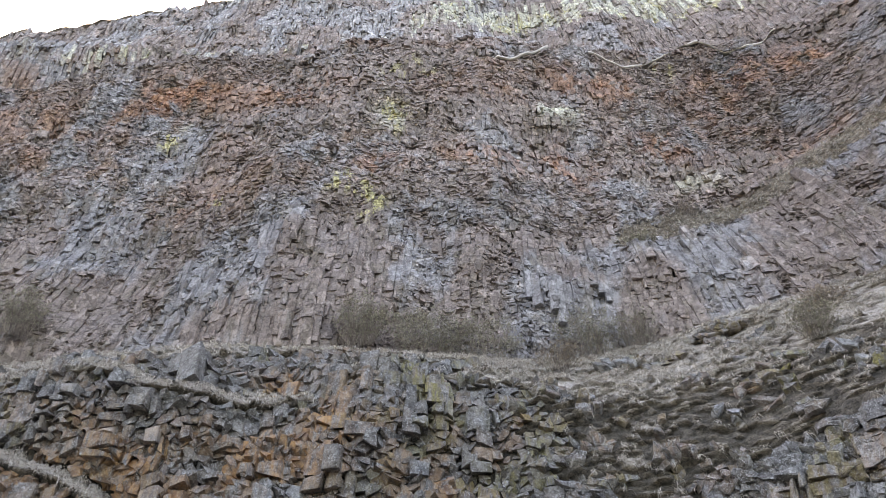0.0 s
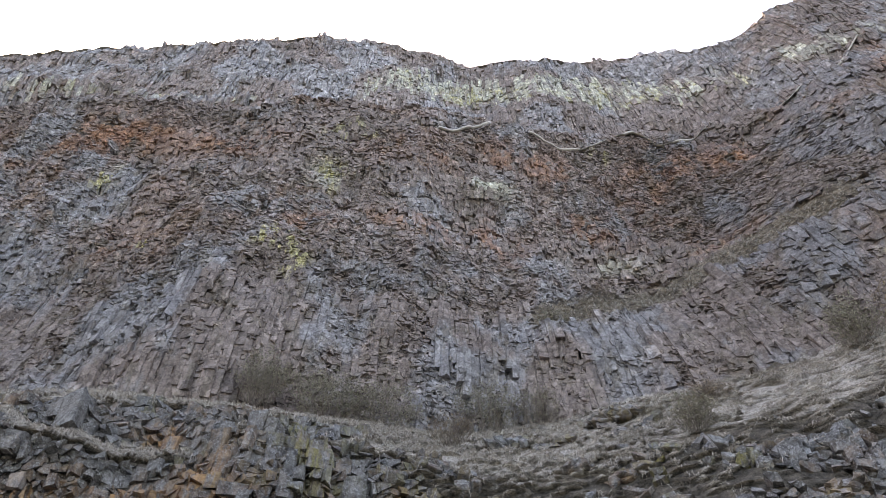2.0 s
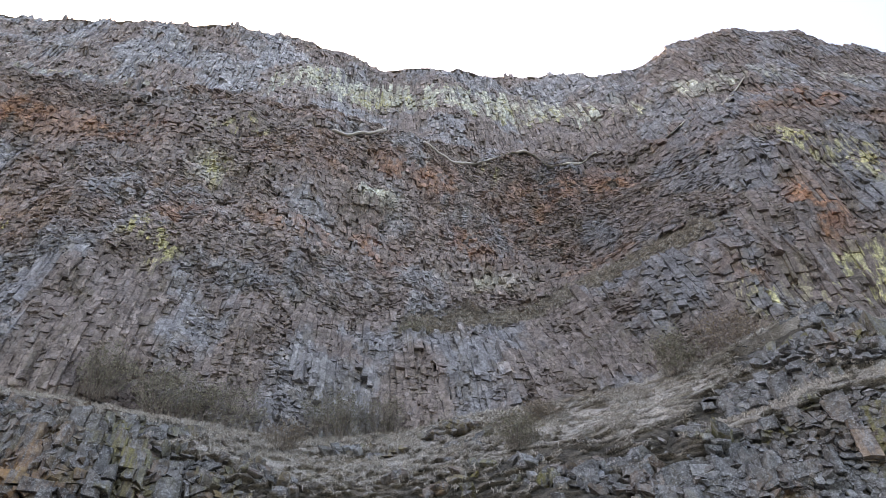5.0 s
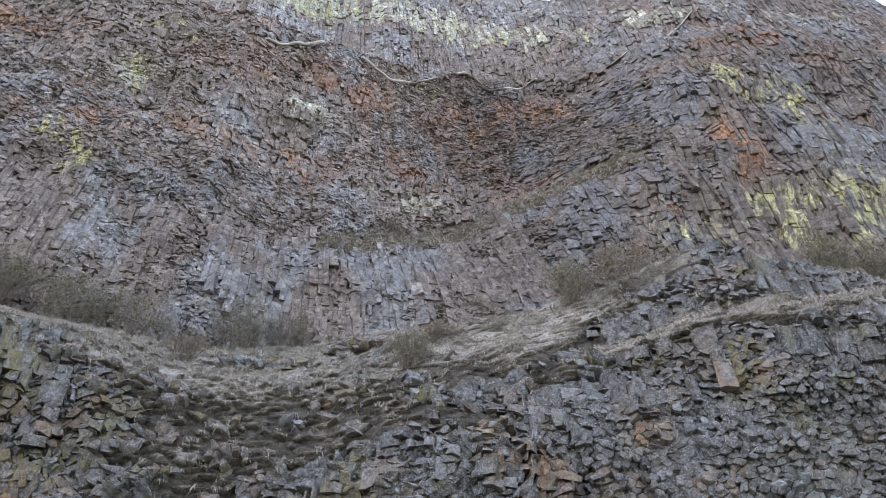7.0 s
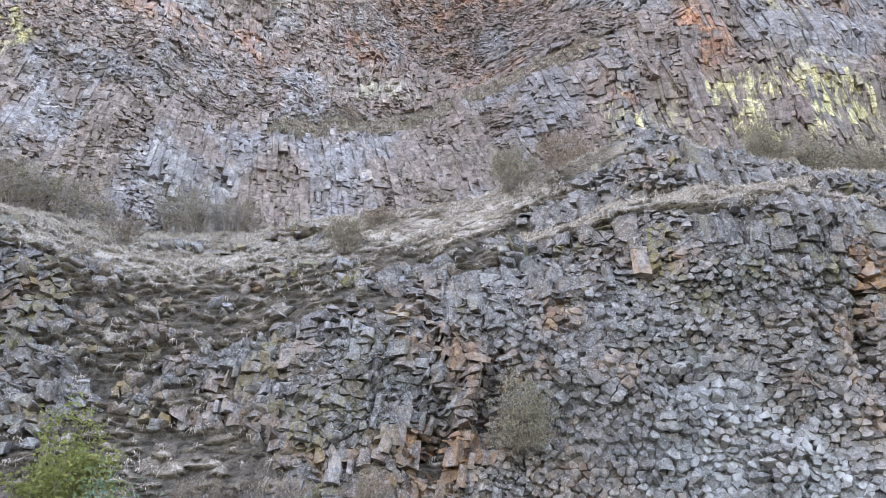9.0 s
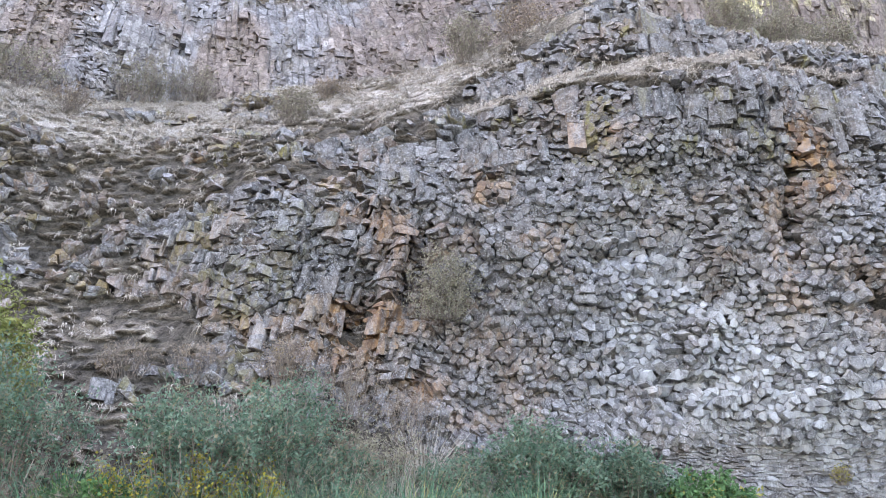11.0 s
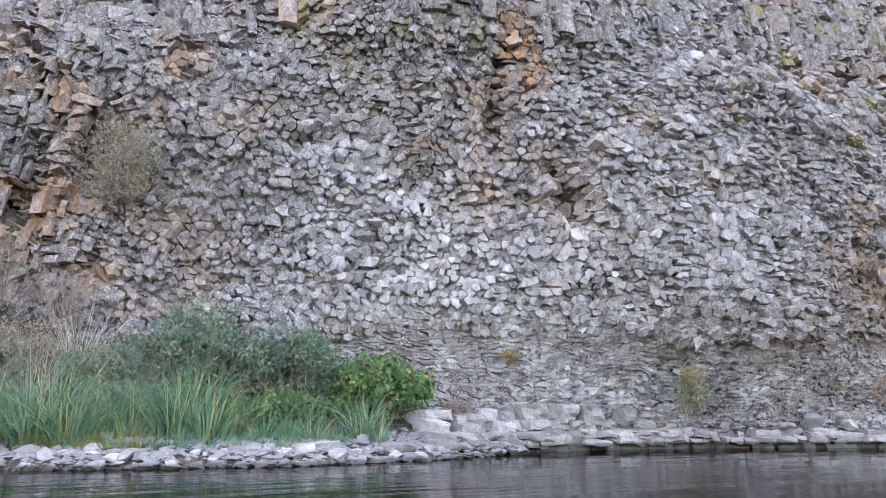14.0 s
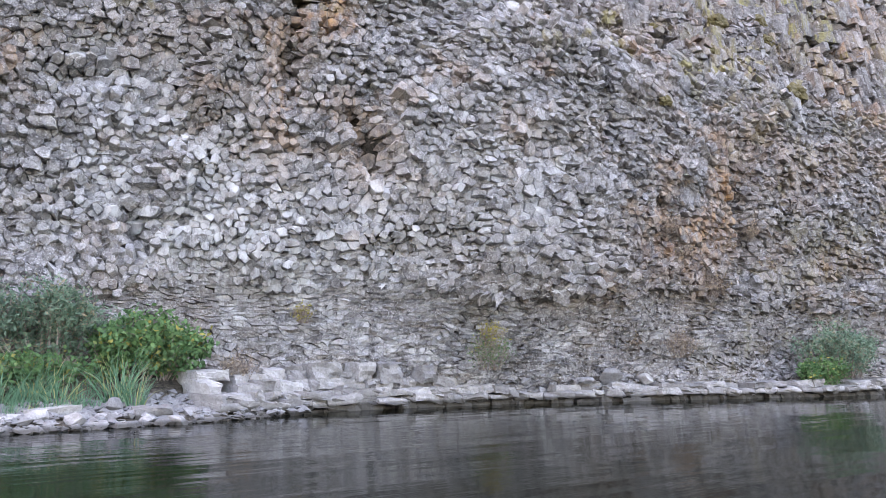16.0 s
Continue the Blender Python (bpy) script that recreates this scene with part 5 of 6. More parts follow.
def shrub(name, label, at, size, leaf_mat, leaves, leaf=(0.07, 0.03), stems=26, seed=0, hang=0.0, category="bush", group="", twiggy=1.0, toward=(0, 0, 0)):
    """A bush: arching stems with side twigs, and leaves in loose clumps along them."""
    r = np.random.default_rng(1000 + seed)
    w, d, h = size
    ob = thing(name, label, category, group, at=at)
    around = r.uniform(0, 2 * math.pi, stems)
    reach = np.sqrt(r.random(stems))
    tip = np.stack([np.cos(around) * reach * w / 2, np.sin(around) * reach * d / 2, h * (1 - 0.45 * reach ** 2) * r.uniform(0.65, 1.08, stems)], -1) + np.array(toward)
    root = np.stack([np.cos(around) * reach * w * 0.26, np.sin(around) * reach * d * 0.26, np.zeros(stems)], -1)
    bend = np.stack([r.normal(size=stems) * 0.1 * w, r.normal(size=stems) * 0.1 * d, -hang * h * reach + 0.15 * h], -1)

    def along(k, t):
        return root[k] + (tip[k] - root[k]) * t[:, None] + 4 * bend[k] * (t * (1 - t))[:, None]

    base, head, length, width = [], [], [], []
    steps = np.linspace(0, 1, 6)
    for k in range(stems):
        p = along(np.full(6, k), steps)
        base.append(p[:-1])
        head.append(np.diff(p, axis=0))
        width.append(0.035 * (1 - 0.75 * steps[:-1]) * (0.6 + 0.15 * h))
    base, head, width = np.concatenate(base), np.concatenate(head), np.concatenate(width)
    m = int(stems * 9 * twiggy)
    k, t = r.integers(0, stems, m), r.uniform(0.06, 1.0, m) ** 0.8
    tb = along(k, t)
    th = (unit(r.normal(size=(m, 3)) + (0, 0, 0.5)) * r.uniform(0.12, 0.32, m)[:, None]) * min(1.6, 0.5 + h / 3)
    b2, h2 = np.concatenate([base, tb]), np.concatenate([head, th])
    w2 = np.concatenate([width, np.full(m, 0.010)])
    side = unit(np.cross(h2, r.normal(size=h2.shape)))
    cross = unit(np.cross(h2, side))
    ends = 1.0 + 0 * w2
    va, fa, ta = strips(b2, h2, h2 * 0, ends, w2, side, r.random(len(b2)), 1)
    vb, fb, tb2 = strips(b2, h2, h2 * 0, ends, w2, cross, r.random(len(b2)), 1)
    part("branchwork", mesh_of("branchwork", np.concatenate([va, vb]), [np.concatenate([fa, fb + len(va)])], TWIG, [("tint", "FLOAT", np.concatenate([ta, tb2]))]), ob, "thin grey-brown stems")
    if leaves:
        # clumps on the twigs, so that the crown is open and uneven
        c = r.integers(0, m, leaves)
        p = tb[c] + th[c] * r.uniform(0.2, 1.25, leaves)[:, None] + r.normal(size=(leaves, 3)) * 0.06 * min(1.5, 0.5 + h / 3)
        p[:, 2] = np.maximum(p[:, 2], 0.03)
        ax = unit(r.normal(size=(leaves, 3)) + (0, -0.2, 0.25))
        sd = unit(np.cross(ax, r.normal(size=(leaves, 3))))
        ln, wd = leaf[0] * r.uniform(0.6, 1.35, leaves), leaf[1] * r.uniform(0.6, 1.3, leaves)
        quad = np.stack([p, p + ax * (ln * 0.5)[:, None] + sd * (wd * 0.5)[:, None], p + ax * ln[:, None] + (0, 0, -0.01), p + ax * (ln * 0.5)[:, None] - sd * (wd * 0.5)[:, None]], 1)
        tint = np.clip(0.55 * r.random(m)[c] + 0.45 * r.random(leaves), 0, 1)
        part("foliage", mesh_of("foliage", quad.reshape(-1, 3), [np.arange(leaves * 4).reshape(-1, 4)], leaf_mat, [("tint", "FLOAT", np.repeat(tint, 4))]), ob)
    return ob


def clump(name, label, at, blades, tall, wide, mat=None, seed=0, group="sedge clumps", width=0.022):
    """A sheaf of long upright blades that bend over at the tips."""
    r = np.random.default_rng(2000 + seed)
    ob = thing(name, label, "sedge", group, at=at)
    a, q = r.uniform(0, 2 * math.pi, blades), np.sqrt(r.random(blades))
    base = np.stack([np.cos(a) * q * wide * 0.4, np.sin(a) * q * wide * 0.3, -0.05 + 0 * a], -1)
    head = unit(np.stack([np.cos(a) * q * 0.36 + 0.12 * r.normal(size=blades), np.sin(a) * q * 0.3 + 0.12 * r.normal(size=blades), np.ones(blades)], -1))
    droop = np.stack([np.cos(a) * 0.45 * q + 0.12 * r.normal(size=blades), np.sin(a) * 0.4 * q, -0.45 * q ** 1.5], -1) * r.uniform(0.2, 1.6, blades)[:, None]
    side = unit(np.cross(head, r.normal(size=(blades, 3))))
    part("leafage", blades_mesh("leafage", mat or SEDGE, base, head, droop, tall * r.uniform(0.55, 1.1, blades), width * r.uniform(0.6, 1.3, blades), side, r.random(blades), steps=4), ob)
    return ob


def bank_z(x, y):
    a, b = float(spline(*WATERLINE, [x])[0]), float(low_y(np.array([x]), np.array([1.4]))[0]) + 0.8
    u = (y - a + 0.8) / (b - a + 0.8)
    return -0.5 + 0.6 * float(smooth(0, 0.22, u)) + 1.5 * float(smooth(0.25, 1.0, u))


# bushes on the river bank
G = "bushes on the river bank"
for k, (x, y, w, d, h, mat, leaves, lf, label) in enumerate((
        (12.6, 15.0, 3.6, 2.4, 3.0, WILLOW, 5200, (0.10, 0.038), "grey-green willow bush on the bank"),
        (14.6, 15.6, 2.6, 2.0, 2.6, WILLOW, 3200, (0.10, 0.038), "grey-green willow bush among dry stalks"),
        (16.6, 15.2, 2.4, 1.8, 1.9, OLIVE, 1800, (0.07, 0.03), "low olive bush with bare twigs"),
        (15.7, 15.0, 2.4, 1.4, 1.5, WILLOW, 2600, (0.10, 0.038), "blue-green willow bush below withered stalks"),
        (18.8, 14.8, 2.2, 1.6, 1.6, WILLOW, 2200, (0.08, 0.03), "low willow bush above the sedge"),
        (21.0, 14.6, 3.0, 2.0, 2.5, WILLOW, 5200, (0.10, 0.038), "dense blue-green willow bush"),
        (23.4, 14.4, 2.6, 1.8, 2.1, WILLOW, 4200, (0.10, 0.038), "dense blue-green willow bush"),
        (25.5, 13.9, 2.6, 1.6, 1.7, BRIGHT, 3800, (0.11, 0.07), "bright green leafy bramble by the stones"),
        (22.2, 13.6, 4.5, 1.0, 0.8, BRIGHT, 2600, (0.10, 0.06), "low fresh green leafy growth"),
        (8.4, 15.6, 3.0, 2.2, 3.2, WILLOW, 4600, (0.09, 0.035), "dark green willow bush with bare branches"),
        (6.9, 18.2, 2.4, 2.0, 4.6, LEMON, 6000, (0.10, 0.05), "yellow-green tall bush on the bank"),
        (10.6, 14.9, 2.4, 1.6, 1.1, BRIGHT, 1800, (0.09, 0.05), "low fresh green leafy growth"),
        (12.6, 14.3, 3.0, 1.2, 0.8, BRIGHT, 1800, (0.09, 0.05), "low fresh green leafy growth"),
        (15.6, 14.4, 3.0, 1.2, 0.9, WILLOW, 1800, (0.08, 0.04), "low blue-green growth behind the sedge"),
        (18.6, 14.1, 3.0, 1.2, 0.9, WILLOW, 1800, (0.08, 0.04), "low blue-green growth behind the sedge"),
        (4.0, 17.5, 3.0, 2.4, 3.4, WILLOW, 3600, (0.08, 0.03), "grey-green willow bush on the bank"),
        (0.0, 18.2, 3.4, 2.4, 3.2, WILLOW, 3600, (0.08, 0.03), "grey-green willow bush on the bank"),
        (49.4, 7.9, 4.2, 1.6, 1.7, WILLOW, 4200, (0.10, 0.04), "green bush at the cliff's foot"),
        (47.9, 7.9, 2.4, 1.0, 0.9, BRIGHT, 2200, (0.10, 0.06), "low green bramble above the bank rock"))):
    shrub("bush", label, (x, y, bank_z(x, y) - 0.05), (w * 1.15, d, h * (1.0 if 17 < x < 27 else 1.2)), mat, int(leaves * 1.5), (lf[0] * 1.35, lf[1] * 1.4), 60, k, group=G, twiggy=1.5)
for k, (x, y, z, w, h, mat, leaves, label) in enumerate((
        (14.6, 17.6, 4.3, 1.7, 1.6, AUTUMN, 1500, "withered pale brown shrub at the cliff's foot"),
        (16.4, 17.2, 3.6, 2.2, 2.0, AUTUMN, 500, "dry brown stalks and twigs"),
        (18.0, 16.6, 3.0, 2.0, 1.6, AUTUMN, 400, "dry grey stalks leaning on the rock"),
        (12.2, 18.8, 4.4, 2.0, 1.5, AUTUMN, 700, "withered shrub with bare twigs"),
        (10.4, 19.4, 4.5, 2.0, 1.3, AUTUMN, 400, "bare grey twiggy shrub"),
        (34.9, 11.7, 0.95, 1.5, 1.1, BRIGHT, 900, "small dark green shrub in a hollow of the rock"),
        (34.8, 11.6, 1.6, 0.9, 0.8, YELLOW, 420, "yellowing leafy shrub in a hollow of the rock"),
        (29.6, 13.6, 2.3, 0.6, 0.5, YELLOW, 260, "tiny yellow plant in a crack"),
        (41.2, 9.4, 1.3, 1.3, 0.9, AUTUMN, 500, "withered brown plant on the wall's foot"),
        (27.6, 13.4, 0.6, 1.2, 0.9, AUTUMN, 420, "withered stalks beside the bramble"))):
    shrub("dry_shrub", label, (x, y, z), (w, w * 0.7, h), mat, leaves, (0.07, 0.035), 40, 40 + k, category="shrub", group="dry shrubs", twiggy=1.6)
for k, (x, y, h) in enumerate(((11.6, 14.6, 1.3), (12.6, 14.5, 1.4), (13.4, 14.6, 1.2), (14.2, 14.5, 1.1), (10.8, 14.9, 1.2))):
    shrub("flowering_plant", "yellow-flowering herb among green sedge", (x, y, bank_z(x, y)), (0.8, 0.6, h * 1.5), YELLOW, 420, (0.08, 0.06), 14, 160 + k, category="plant", group="yellow-flowering herbs")
shrub("dead_bush", "bare pale branches of a dead bush", (9.4, 14.6, bank_z(9.4, 14.6)), (2.6, 1.4, 1.7), TWIG, 0, stems=26, seed=170, category="shrub", twiggy=2.5)
# withered plants that hang on the wall beside the river
for k, (x, y, z, w) in enumerate(((43.2, 9.6, 6.5, 1.0), (44.8, 9.5, 7.3, 0.8), (41.6, 9.8, 5.7, 1.1), (45.8, 9.2, 5.9, 1.1), (42.1, 9.7, 4.8, 0.9), (44.2, 9.4, 5.2, 0.8), (43.5, 9.3, 3.7, 1.2), (40.7, 10.9, 1.8, 0.9), (46.6, 9.2, 4.6, 0.8), (42.6, 9.8, 7.4, 0.7))):
    shrub("wall_plant", "withered rust-brown plant hanging on the rock wall", (x, y, z), (w, 0.5, 0.5 * w), AUTUMN, 420, (0.09, 0.045), 24, 200 + k, hang=1.1, category="plant", group="withered plants on the wall")
# the bush that hangs on the lower wall
shrub("hanging_bush", "olive bush hanging from the rock wall", (19.0, 17.1, 6.7), (2.0, 1.1, 2.5), OLIVE, 4200, (0.09, 0.04), 44, 60, hang=0.35, category="shrub", twiggy=1.5)
# shrubs of the bench and the ledges
for k, (x, y, z, w, h, mat, leaves, label) in enumerate((
        (-4.0, 33.0, 21.0, 2.6, 2.6, OLIVE, 1600, "yellow-green shrub at the cliff's foot"),
        (-0.6, 32.6, 19.9, 4.4, 2.5, OLIVE, 2200, "olive thicket at the cliff's foot"),
        (2.0, 32.8, 19.7, 4.2, 2.4, OLIVE, 2000, "olive thicket at the cliff's foot"),
        (7.6, 33.6, 20.5, 4.0, 2.6, OLIVE, 1500, "bare grey shrub at the cliff's foot"),
        (10.0, 33.6, 21.0, 2.6, 2.2, OLIVE, 500, "bare grey shrub at the cliff's foot"),
        (-23.2, 36.0, 23.6, 3.0, 2.8, OLIVE, 1500, "dark olive shrub on the bench"),
        (12.0, 35.6, 28.6, 2.0, 1.4, OLIVE, 900, "small olive shrub on the terrace"),
        (15.8, 38.4, 33.0, 2.6, 1.8, AUTUMN, 260, "bare grey shrub on the terrace"),
        (21.8, 23.6, 20.2, 2.8, 2.0, OLIVE, 1600, "olive brown shrub on the crest"),
        (24.2, 22.6, 20.8, 3.6, 2.2, AUTUMN, 1500, "reddish brown shrub on the crest"),
        (27.5, 23.5, 21.5, 2.4, 2.4, OLIVE, 1200, "olive shrub behind the crest"),
        (31.6, 18.8, 19.7, 2.6, 2.9, OLIVE, 2600, "olive bush on the crest"),
        (34.0, 18.6, 19.6, 2.8, 3.0, OLIVE, 2600, "olive bush on the crest"),
        (36.8, 18.4, 19.6, 2.8, 2.8, OLIVE, 2400, "olive bush on the crest"),
        (14.6, 25.4, 16.6, 2.2, 1.6, OLIVE, 900, "grey-green shrub on the grassy slope"),
        (16.6, 27.4, 19.2, 2.0, 1.0, AUTUMN, 700, "reddish low shrub on the slope"),
        (5.2, 29.6, 17.6, 2.2, 1.2, AUTUMN, 300, "faint bare shrub in the grass"),
        (35.5, 42.4, 57.5, 3.6, 2.4, AUTUMN, 700, "brown scrub on the high ledge"))):
    shrub("hill_shrub", label, (x, y, z - 0.1), (w, w * 0.7, h * 1.2), mat, int(leaves * 1.3), (0.12, 0.06), 80, 80 + k, category="shrub", group="shrubs on the hillside", twiggy=1.8)

def moss_cushion(at, size, seed):
    """A lumpy cushion of moss, pressed against the rock."""
    r = np.random.default_rng(seed)
    bm = bmesh.new()
    bmesh.ops.create_icosphere(bm, subdivisions=4, radius=0.5)
    for v in bm.verts:
        p = v.co * (1 + 0.55 * noise.noise(v.co * 3.1 + Vector((seed, 0, 0))) + 0.25 * noise.noise(v.co * 9 + Vector((0, seed, 0))))
        v.co = (p.x * 1.5, p.y * 0.5, p.z * 0.75 - 0.3 * abs(p.x))
    me = bpy.data.meshes.new("moss_cushion")
    bm.to_mesh(me)
    bm.free()
    me.materials.append(MOSS)
    a = me.attributes.new("tint", "FLOAT", "POINT")
    a.data.foreach_set("value", r.random(len(me.vertices)).astype(np.float32))
    ob = new("moss_cushion", me)
    ob.location, ob.scale = at, (size, size, size)
    return tagged(ob, "olive brown moss cushion on the rock wall", "moss", "moss cushions")


for k, (x, y, z, size) in enumerate(((49.8, 9.2, 12.2, 0.9), (48.2, 11.6, 15.7, 0.9), (41.9, 10.1, 10.4, 0.45), (44.1, 11.9, 14.4, 0.5), (51.1, 11.2, 16.4, 0.7), (50.7, 10.7, 15.2, 0.7), (46.2, 11.3, 13.6, 0.4))):
    moss_cushion((x, float(low_y(np.array([x]), np.array([z]))[0]) - 0.25, z), size, 300 + k)


def stump(at, tall, seed):
    """A weathered, splintered stump."""
    r = random.Random(seed)
    bm = bmesh.new()
    rings = []
    for z, wide in ((-0.1, 0.17), (0.15 * tall, 0.13), (0.6 * tall, 0.11), (0.85 * tall, 0.09), (tall, 0.03)):
        rings.append([bm.verts.new((math.cos(a * 0.785) * wide * r.uniform(0.75, 1.2) + 0.08 * z, math.sin(a * 0.785) * wide * r.uniform(0.75, 1.2), z + (0.15 * r.random() if z > 0.5 * tall else 0))) for a in range(8)])
    for low, high in zip(rings, rings[1:]):
        for a in range(8):
            bm.faces.new((low[a], low[(a + 1) % 8], high[(a + 1) % 8], high[a]))
    bm.faces.new(rings[-1])
    me = bpy.data.meshes.new("stump")
    bm.to_mesh(me)
    bm.free()
    me.materials.append(SLAB)
    ob = new("stump", me)
    ob.location = at
    return tagged(ob, "short pale weathered stump in the dry grass", "stump", "stumps on the bench")


stump((4.6, 34.0, 20.0), 0.7, 1)
stump((6.9, 34.0, 20.15), 0.8, 2)

# sedge and reeds along the stones
for k, (x, y, tall, wide, blades) in enumerate(((17.6, 13.5, 1.55, 1.2, 240), (20.5, 13.3, 1.5, 1.3, 260), (24.6, 12.7, 1.15, 0.7, 90), (15.4, 13.9, 1.3, 1.6, 240), (14.0, 14.2, 1.2, 1.6, 220), (12.6, 14.6, 1.1, 1.6, 200),
                                               (16.4, 13.8, 1.2, 1.4, 200), (18.8, 13.5, 1.1, 1.2, 150), (19.6, 13.5, 1.0, 1.0, 120), (21.8, 13.2, 0.9, 1.0, 110), (11.2, 15.0, 1.0, 1.6, 160), (9.8, 15.3, 1.0, 1.6, 150), (23.0, 13.0, 0.8, 0.9, 90))):
    for j, (dx, dy, grow) in enumerate(((-0.28, 0.1, 1.0), (0.3, -0.12, 0.85), (0.05, 0.3, 1.1))):
        clump("sedge_clump", "long green sedge with some dry blades" if (k + j) % 3 else "tall green sedge clump by the stones", (x + dx * wide, y + dy, bank_z(x + dx * wide, y + dy)), int(blades * 0.65), tall * 1.25 * grow, wide * 0.75, seed=3 * k + j, width=0.028)
for k, (x, y, z, tall, wide) in enumerate(((14.6, 15.2, 0, 1.9, 1.4), (16.0, 15.0, 0, 2.0, 1.5), (17.3, 15.0, 0, 1.9, 1.3), (18.2, 15.6, 0.6, 1.9, 1.2), (19.4, 15.2, 0, 1.5, 1.0), (13.2, 16.6, 1.2, 1.6, 1.3))):
    clump("dry_stalks", "bleached dry stalks standing among the bushes", (x, y, bank_z(x, y) + z - 0.1), 170, tall, wide, STRAW, 60 + k, "dry stalks on the bank", 0.014)
n = 420
gx = rng.uniform(8, 24, n)
gy = spline(*WATERLINE, gx) + rng.uniform(0.9, 2.2, n)
places = np.stack([gx, gy, np.array([bank_z(a, b) for a, b in zip(gx, gy)])], -1)
tagged(new("bank_grass", blades_mesh("bank_grass", SEDGE, *tufts(rng, places, np.tile((0.0, -0.1, 1.0), (n, 1)), 12, 0.5, 0.02, 0.4, 0.3))), "green and yellowing grass on the bank", "grass", kind="stuff")

n = 240
gx = rng.uniform(9, 19.5, n)
gy = spline(*WATERLINE, gx) + rng.uniform(0.8, 1.5, n)
places = np.stack([gx, gy, np.array([bank_z(a, b) for a, b in zip(gx, gy)])], -1)
tagged(new("yellowed_grass", blades_mesh("yellowed_grass", LEMON, *tufts(rng, places, np.tile((0.0, -0.1, 1.0), (n, 1)), 14, 0.55, 0.026, 0.45, 0.4))), "yellowing grass in front of the sedge", "grass", kind="stuff")


# ---- stones ----
def stone_mesh(seed, flat=0.7, corners=9):
    """An angular, slightly worn river stone, about 1 m across."""
    r = random.Random(seed)
    bm = bmesh.new()
    for _ in range(corners + 6):
        v = Vector((r.gauss(0, 1), r.gauss(0, 1), r.gauss(0, 1))).normalized()
        bm.verts.new((v.x * 0.5 * r.uniform(0.8, 1.1), v.y * 0.42 * r.uniform(0.8, 1.1), v.z * 0.42 * flat * r.uniform(0.8, 1.1)))
    hull = bmesh.ops.convex_hull(bm, input=bm.verts)
    bmesh.ops.delete(bm, geom=list({g for g in hull["geom_interior"] + hull["geom_unused"] if isinstance(g, bmesh.types.BMVert)}), context="VERTS")
    bmesh.ops.bevel(bm, geom=list(bm.edges), offset=0.02, segments=1, affect="EDGES")
    me = bpy.data.meshes.new("stone")
    bm.to_mesh(me)
    bm.free()
    me.materials.append(STONE)
    return me


stones = [stone_mesh(k, 0.6 + 0.06 * (k % 6), 4 + k % 4) for k in range(12)]
r = random.Random(5)
for k in range(295):
    x = r.uniform(12.5, 28.5)
    size = 0.14 + 0.5 * r.random() ** 2.2
    y = float(spline(*WATERLINE, [x])[0]) - 0.35 + r.random() ** 1.3 * 1.9
    if x > 26.5:
        size *= 0.6
    ob = new("stone", stones[k % 12])
    ob.matrix_basis = pose(x, y, max(WATER_Z, bank_z(x, y)) + 0.10 * size, r.uniform(-12, 12), r.uniform(-12, 12), r.uniform(0, 360)) @ Matrix.Diagonal((size * r.uniform(0.85, 1.5), size, size * r.uniform(0.5, 0.95), 1))
    tagged(ob, "pale grey angular stone at the water's edge", "stone", "stones along the shore")


# small pebbles between them
pv, pf, m = [], [], 0
for k in range(2400):
    x = r.uniform(10, 29)
    y = float(spline(*WATERLINE, [x])[0]) - 0.3 + r.random() * 2.0
    size = 0.04 + 0.16 * r.random() ** 1.6
    mat4 = pose(x, y, max(WATER_Z, bank_z(x, y)) + 0.03, r.uniform(-20, 20), r.uniform(-20, 20), r.uniform(0, 360)) @ Matrix.Diagonal((size * 1.3, size, size * 0.8, 1))
    corner = [Vector(c) * r.uniform(0.8, 1.1) for c in ((1, 0, 0), (0, 1, 0), (-1, 0, 0), (0, -1, 0), (0.1, 0.1, 0.8), (0, 0, -0.8))]
    pv += [tuple(mat4 @ c) for c in corner]
    pf += [(m + a, m + b, m + c) for a, b, c in ((0, 1, 4), (1, 2, 4), (2, 3, 4), (3, 0, 4), (1, 0, 5), (2, 1, 5), (3, 2, 5), (0, 3, 5))]
    m += 6
tagged(new("pebbles", mesh_of("pebbles", pv, [np.array(pf)], STONE, flat=True)), "small pale pebbles between the shore stones", "pebbles", kind="stuff")


def slab_mesh(seed, w, d, h):
    """A worn block of the bank ledge: a box with knocked-off edges, cracked and uneven faces."""
    r = random.Random(900 + seed)
    bm = bmesh.new()
    bmesh.ops.create_cube(bm, size=1.0)
    bmesh.ops.subdivide_edges(bm, edges=list(bm.edges), cuts=3, use_grid_fill=True)
    shift = Vector((seed * 3.7, seed * 1.3, 0))
    for v in bm.verts:
        p = Vector(v.co)
        q = Vector((p.x * w, p.y * d, p.z * h))
        edge = sum(abs(c) > 0.49 for c in p)
        bump = noise.noise(q * 2.1 + shift) * 0.13 + noise.noise(q * 6.5 + shift) * 0.06
        step = 0.10 if noise.noise(Vector((q.x * 1.7, 0, q.z * 3.0)) + shift) > 0.12 else 0.0
        q.y += bump + (step if p.y < 0 else 0)
        q.z += 0.7 * noise.noise(q * 2.7 - shift) * 0.12
        q *= 1 - 0.045 * max(0, edge - 1) * r.random()
        v.co = q
    me = bpy.data.meshes.new("ledge_block")
    bm.to_mesh(me)
    bm.free()
    me.materials.append(SLAB)
    return me


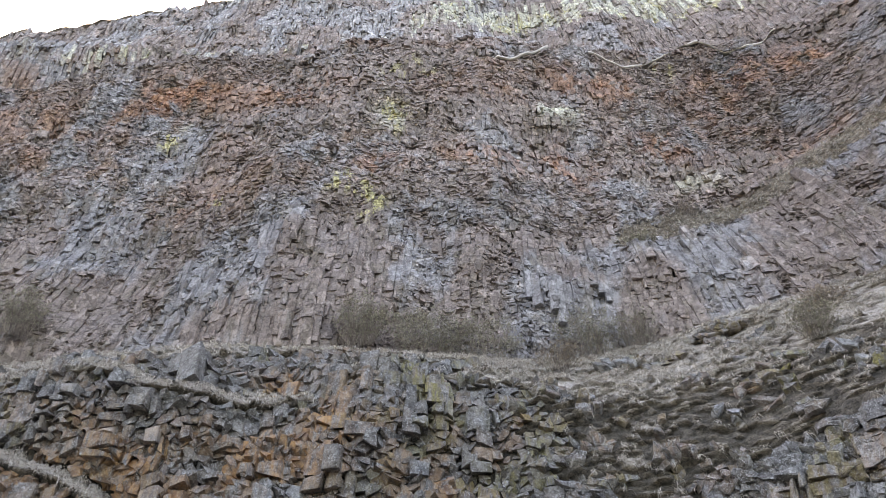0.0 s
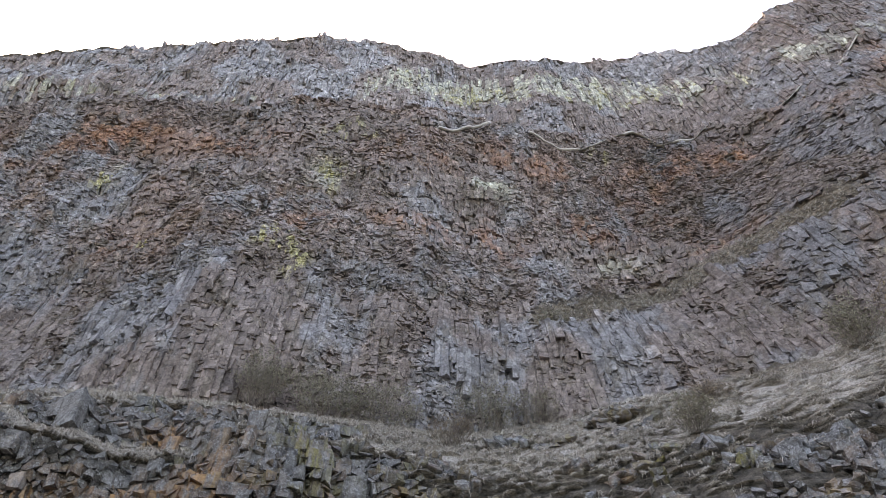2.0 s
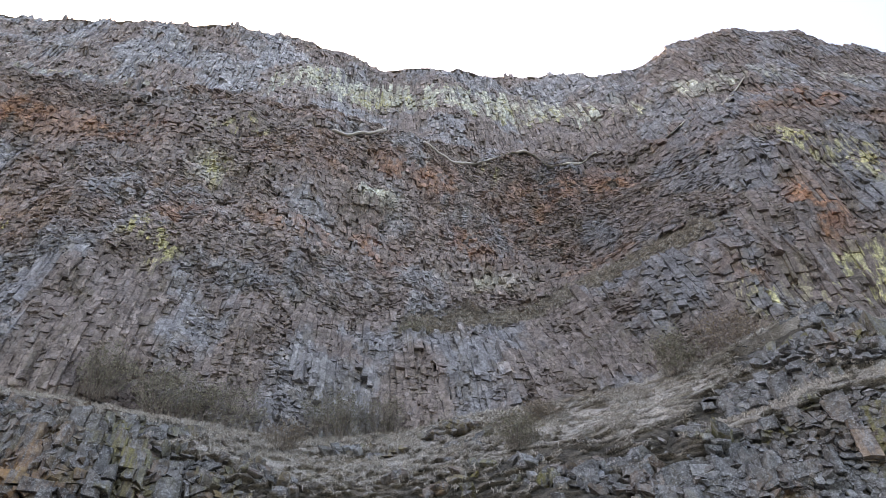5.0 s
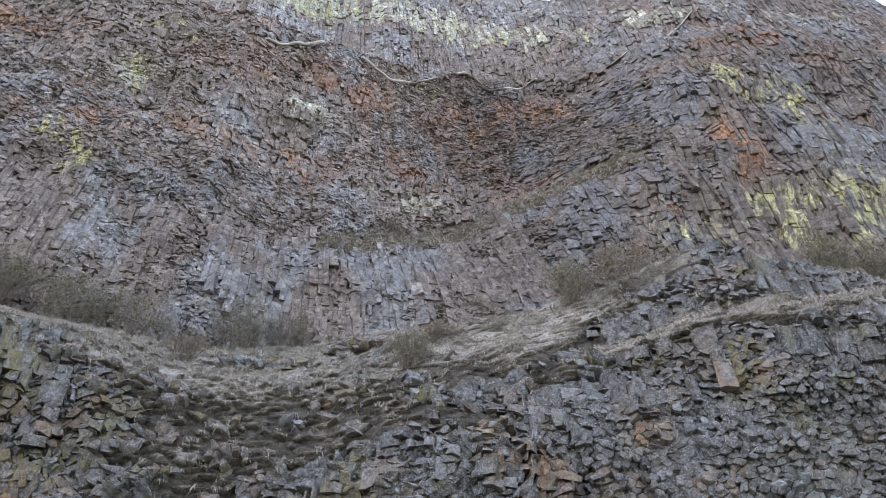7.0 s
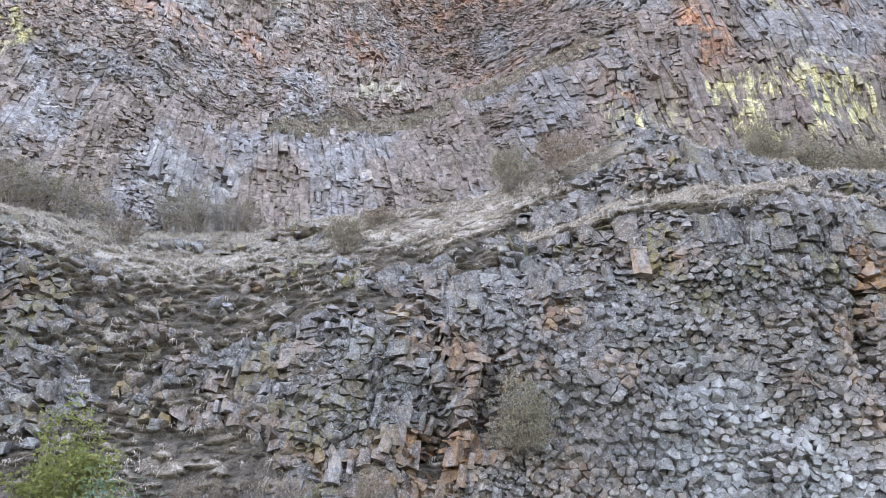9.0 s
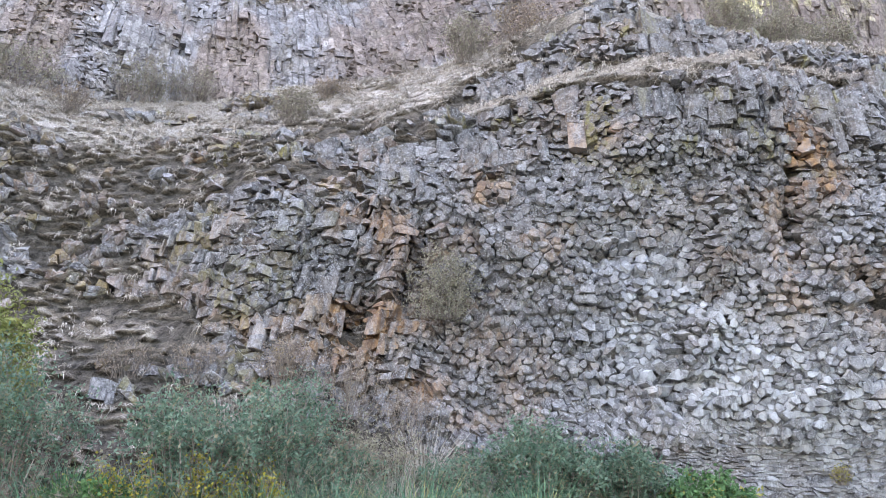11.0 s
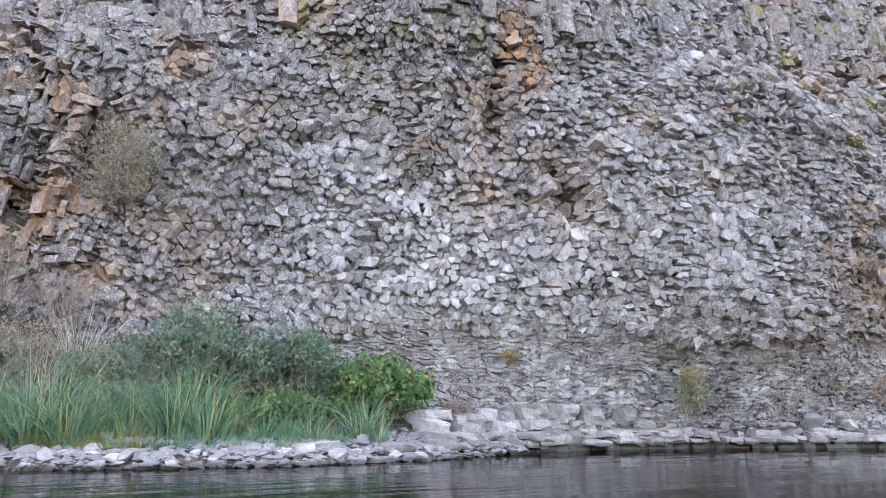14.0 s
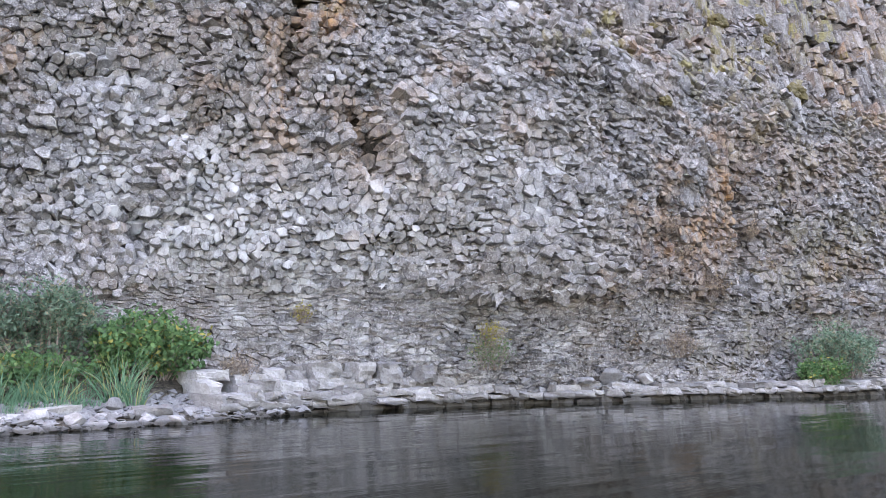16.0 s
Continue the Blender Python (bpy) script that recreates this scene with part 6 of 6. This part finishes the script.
ledge = thing("bank_ledge", "pale worn rock ledge in layers along the water", "rock ledge", kind="structure")
k = 0
for low, high, back, stop, share in ((-0.40, 0.10, 0.72, 66, 1.0), (0.06, 0.27, 0.50, 66, 0.93), (0.24, 0.46, 0.68, 66, 0.88), (0.43, 0.74, 1.2, 35.5, 0.8), (0.72, 0.98, 1.55, 34.0, 0.6)):
    x = 26.3
    while x < stop:
        w = r.uniform(0.22, 0.95)
        if r.random() < share:
            y = float(spline(*WATERLINE, [x + w / 2])[0])
            ahead = float(spline(*WATERLINE, [x + w / 2 + 0.5])[0])
            h = (high - low) * r.uniform(0.85, 1.15)
            ob = part("ledge_block", slab_mesh(k, w * 1.2, 1.1, h), ledge)
            ob.matrix_basis = pose(x + w / 2, y + back + r.uniform(-0.15, 0.15), low + h / 2 + r.uniform(-0.03, 0.03), r.uniform(-5, 5), r.uniform(-5, 5), math.degrees(math.atan2(ahead - y, 0.5)) + r.uniform(-7, 7))
            k += 1
        x += w
# flat wet bedrock among the shore stones, and worn blocks at the wall's foot
for k, (x, y, z, w, d, h, yaw) in enumerate(((15.4, 13.4, -0.02, 1.5, 0.9, 0.26, -14), (13.7, 13.7, -0.03, 1.3, 0.9, 0.24, 12), (19.2, 13.1, 0.2, 0.9, 0.6, 0.5, 20), (21.4, 12.2, 0.12, 0.7, 0.5, 0.4, -10), (23.0, 12.1, 0.12, 1.0, 0.6, 0.42, 8), (24.9, 11.7, 0.1, 0.8, 0.5, 0.36, -6),
                                                 (28.6, 13.7, 0.85, 0.6, 0.7, 0.4, 5), (29.3, 13.7, 0.9, 0.5, 0.7, 0.45, -8), (30.2, 13.6, 0.95, 0.9, 0.7, 0.5, 3), (31.4, 13.5, 0.95, 0.6, 0.7, 0.5, 9), (32.2, 13.3, 0.9, 0.7, 0.7, 0.6, -5), (33.4, 13.0, 0.85, 0.6, 0.6, 0.5, 4))):
    ob = new("flat_rock" if k < 6 else "worn_block", slab_mesh(400 + k, w, d, h))
    ob.matrix_basis = pose(x, y, z, 3 - k % 5, k % 4 - 2, yaw)
    tagged(ob, "flat grey bedrock slab at the water's edge" if k < 6 else "worn grey block at the foot of the wall", "rock", "flat shore rocks" if k < 6 else "blocks at the wall's foot")
# rounded boulders behind the ledge, and one big stone among the shore stones
for x, y, z, size in ((38.4, 11.1, 0.6, 0.6), (39.4, 10.9, 0.7, 0.9), (40.6, 10.4, 0.6, 0.6), (41.5, 10.1, 0.55, 0.5), (36.6, 11.9, 0.6, 0.5), (21.9, 12.0, 0.12, 0.7), (24.3, 12.3, 0.3, 0.6)):
    ob = new("boulder", stones[int(x * 10) % 12])
    ob.matrix_basis = pose(x, y, z, r.uniform(-15, 15), r.uniform(-15, 15), r.uniform(0, 360)) @ Matrix.Diagonal((size * 1.2, size, size, 1))
    tagged(ob, "pale grey boulder on the river bank", "boulder", "boulders on the bank")

# the nearest column ends, each one a piece of its own
v, s, c = wall
for k in np.flatnonzero(single):
    part("column_end", block_mesh("column_end", v[k:k + 1], s[k:k + 1], ROCK_NEAR), cliff_lower)
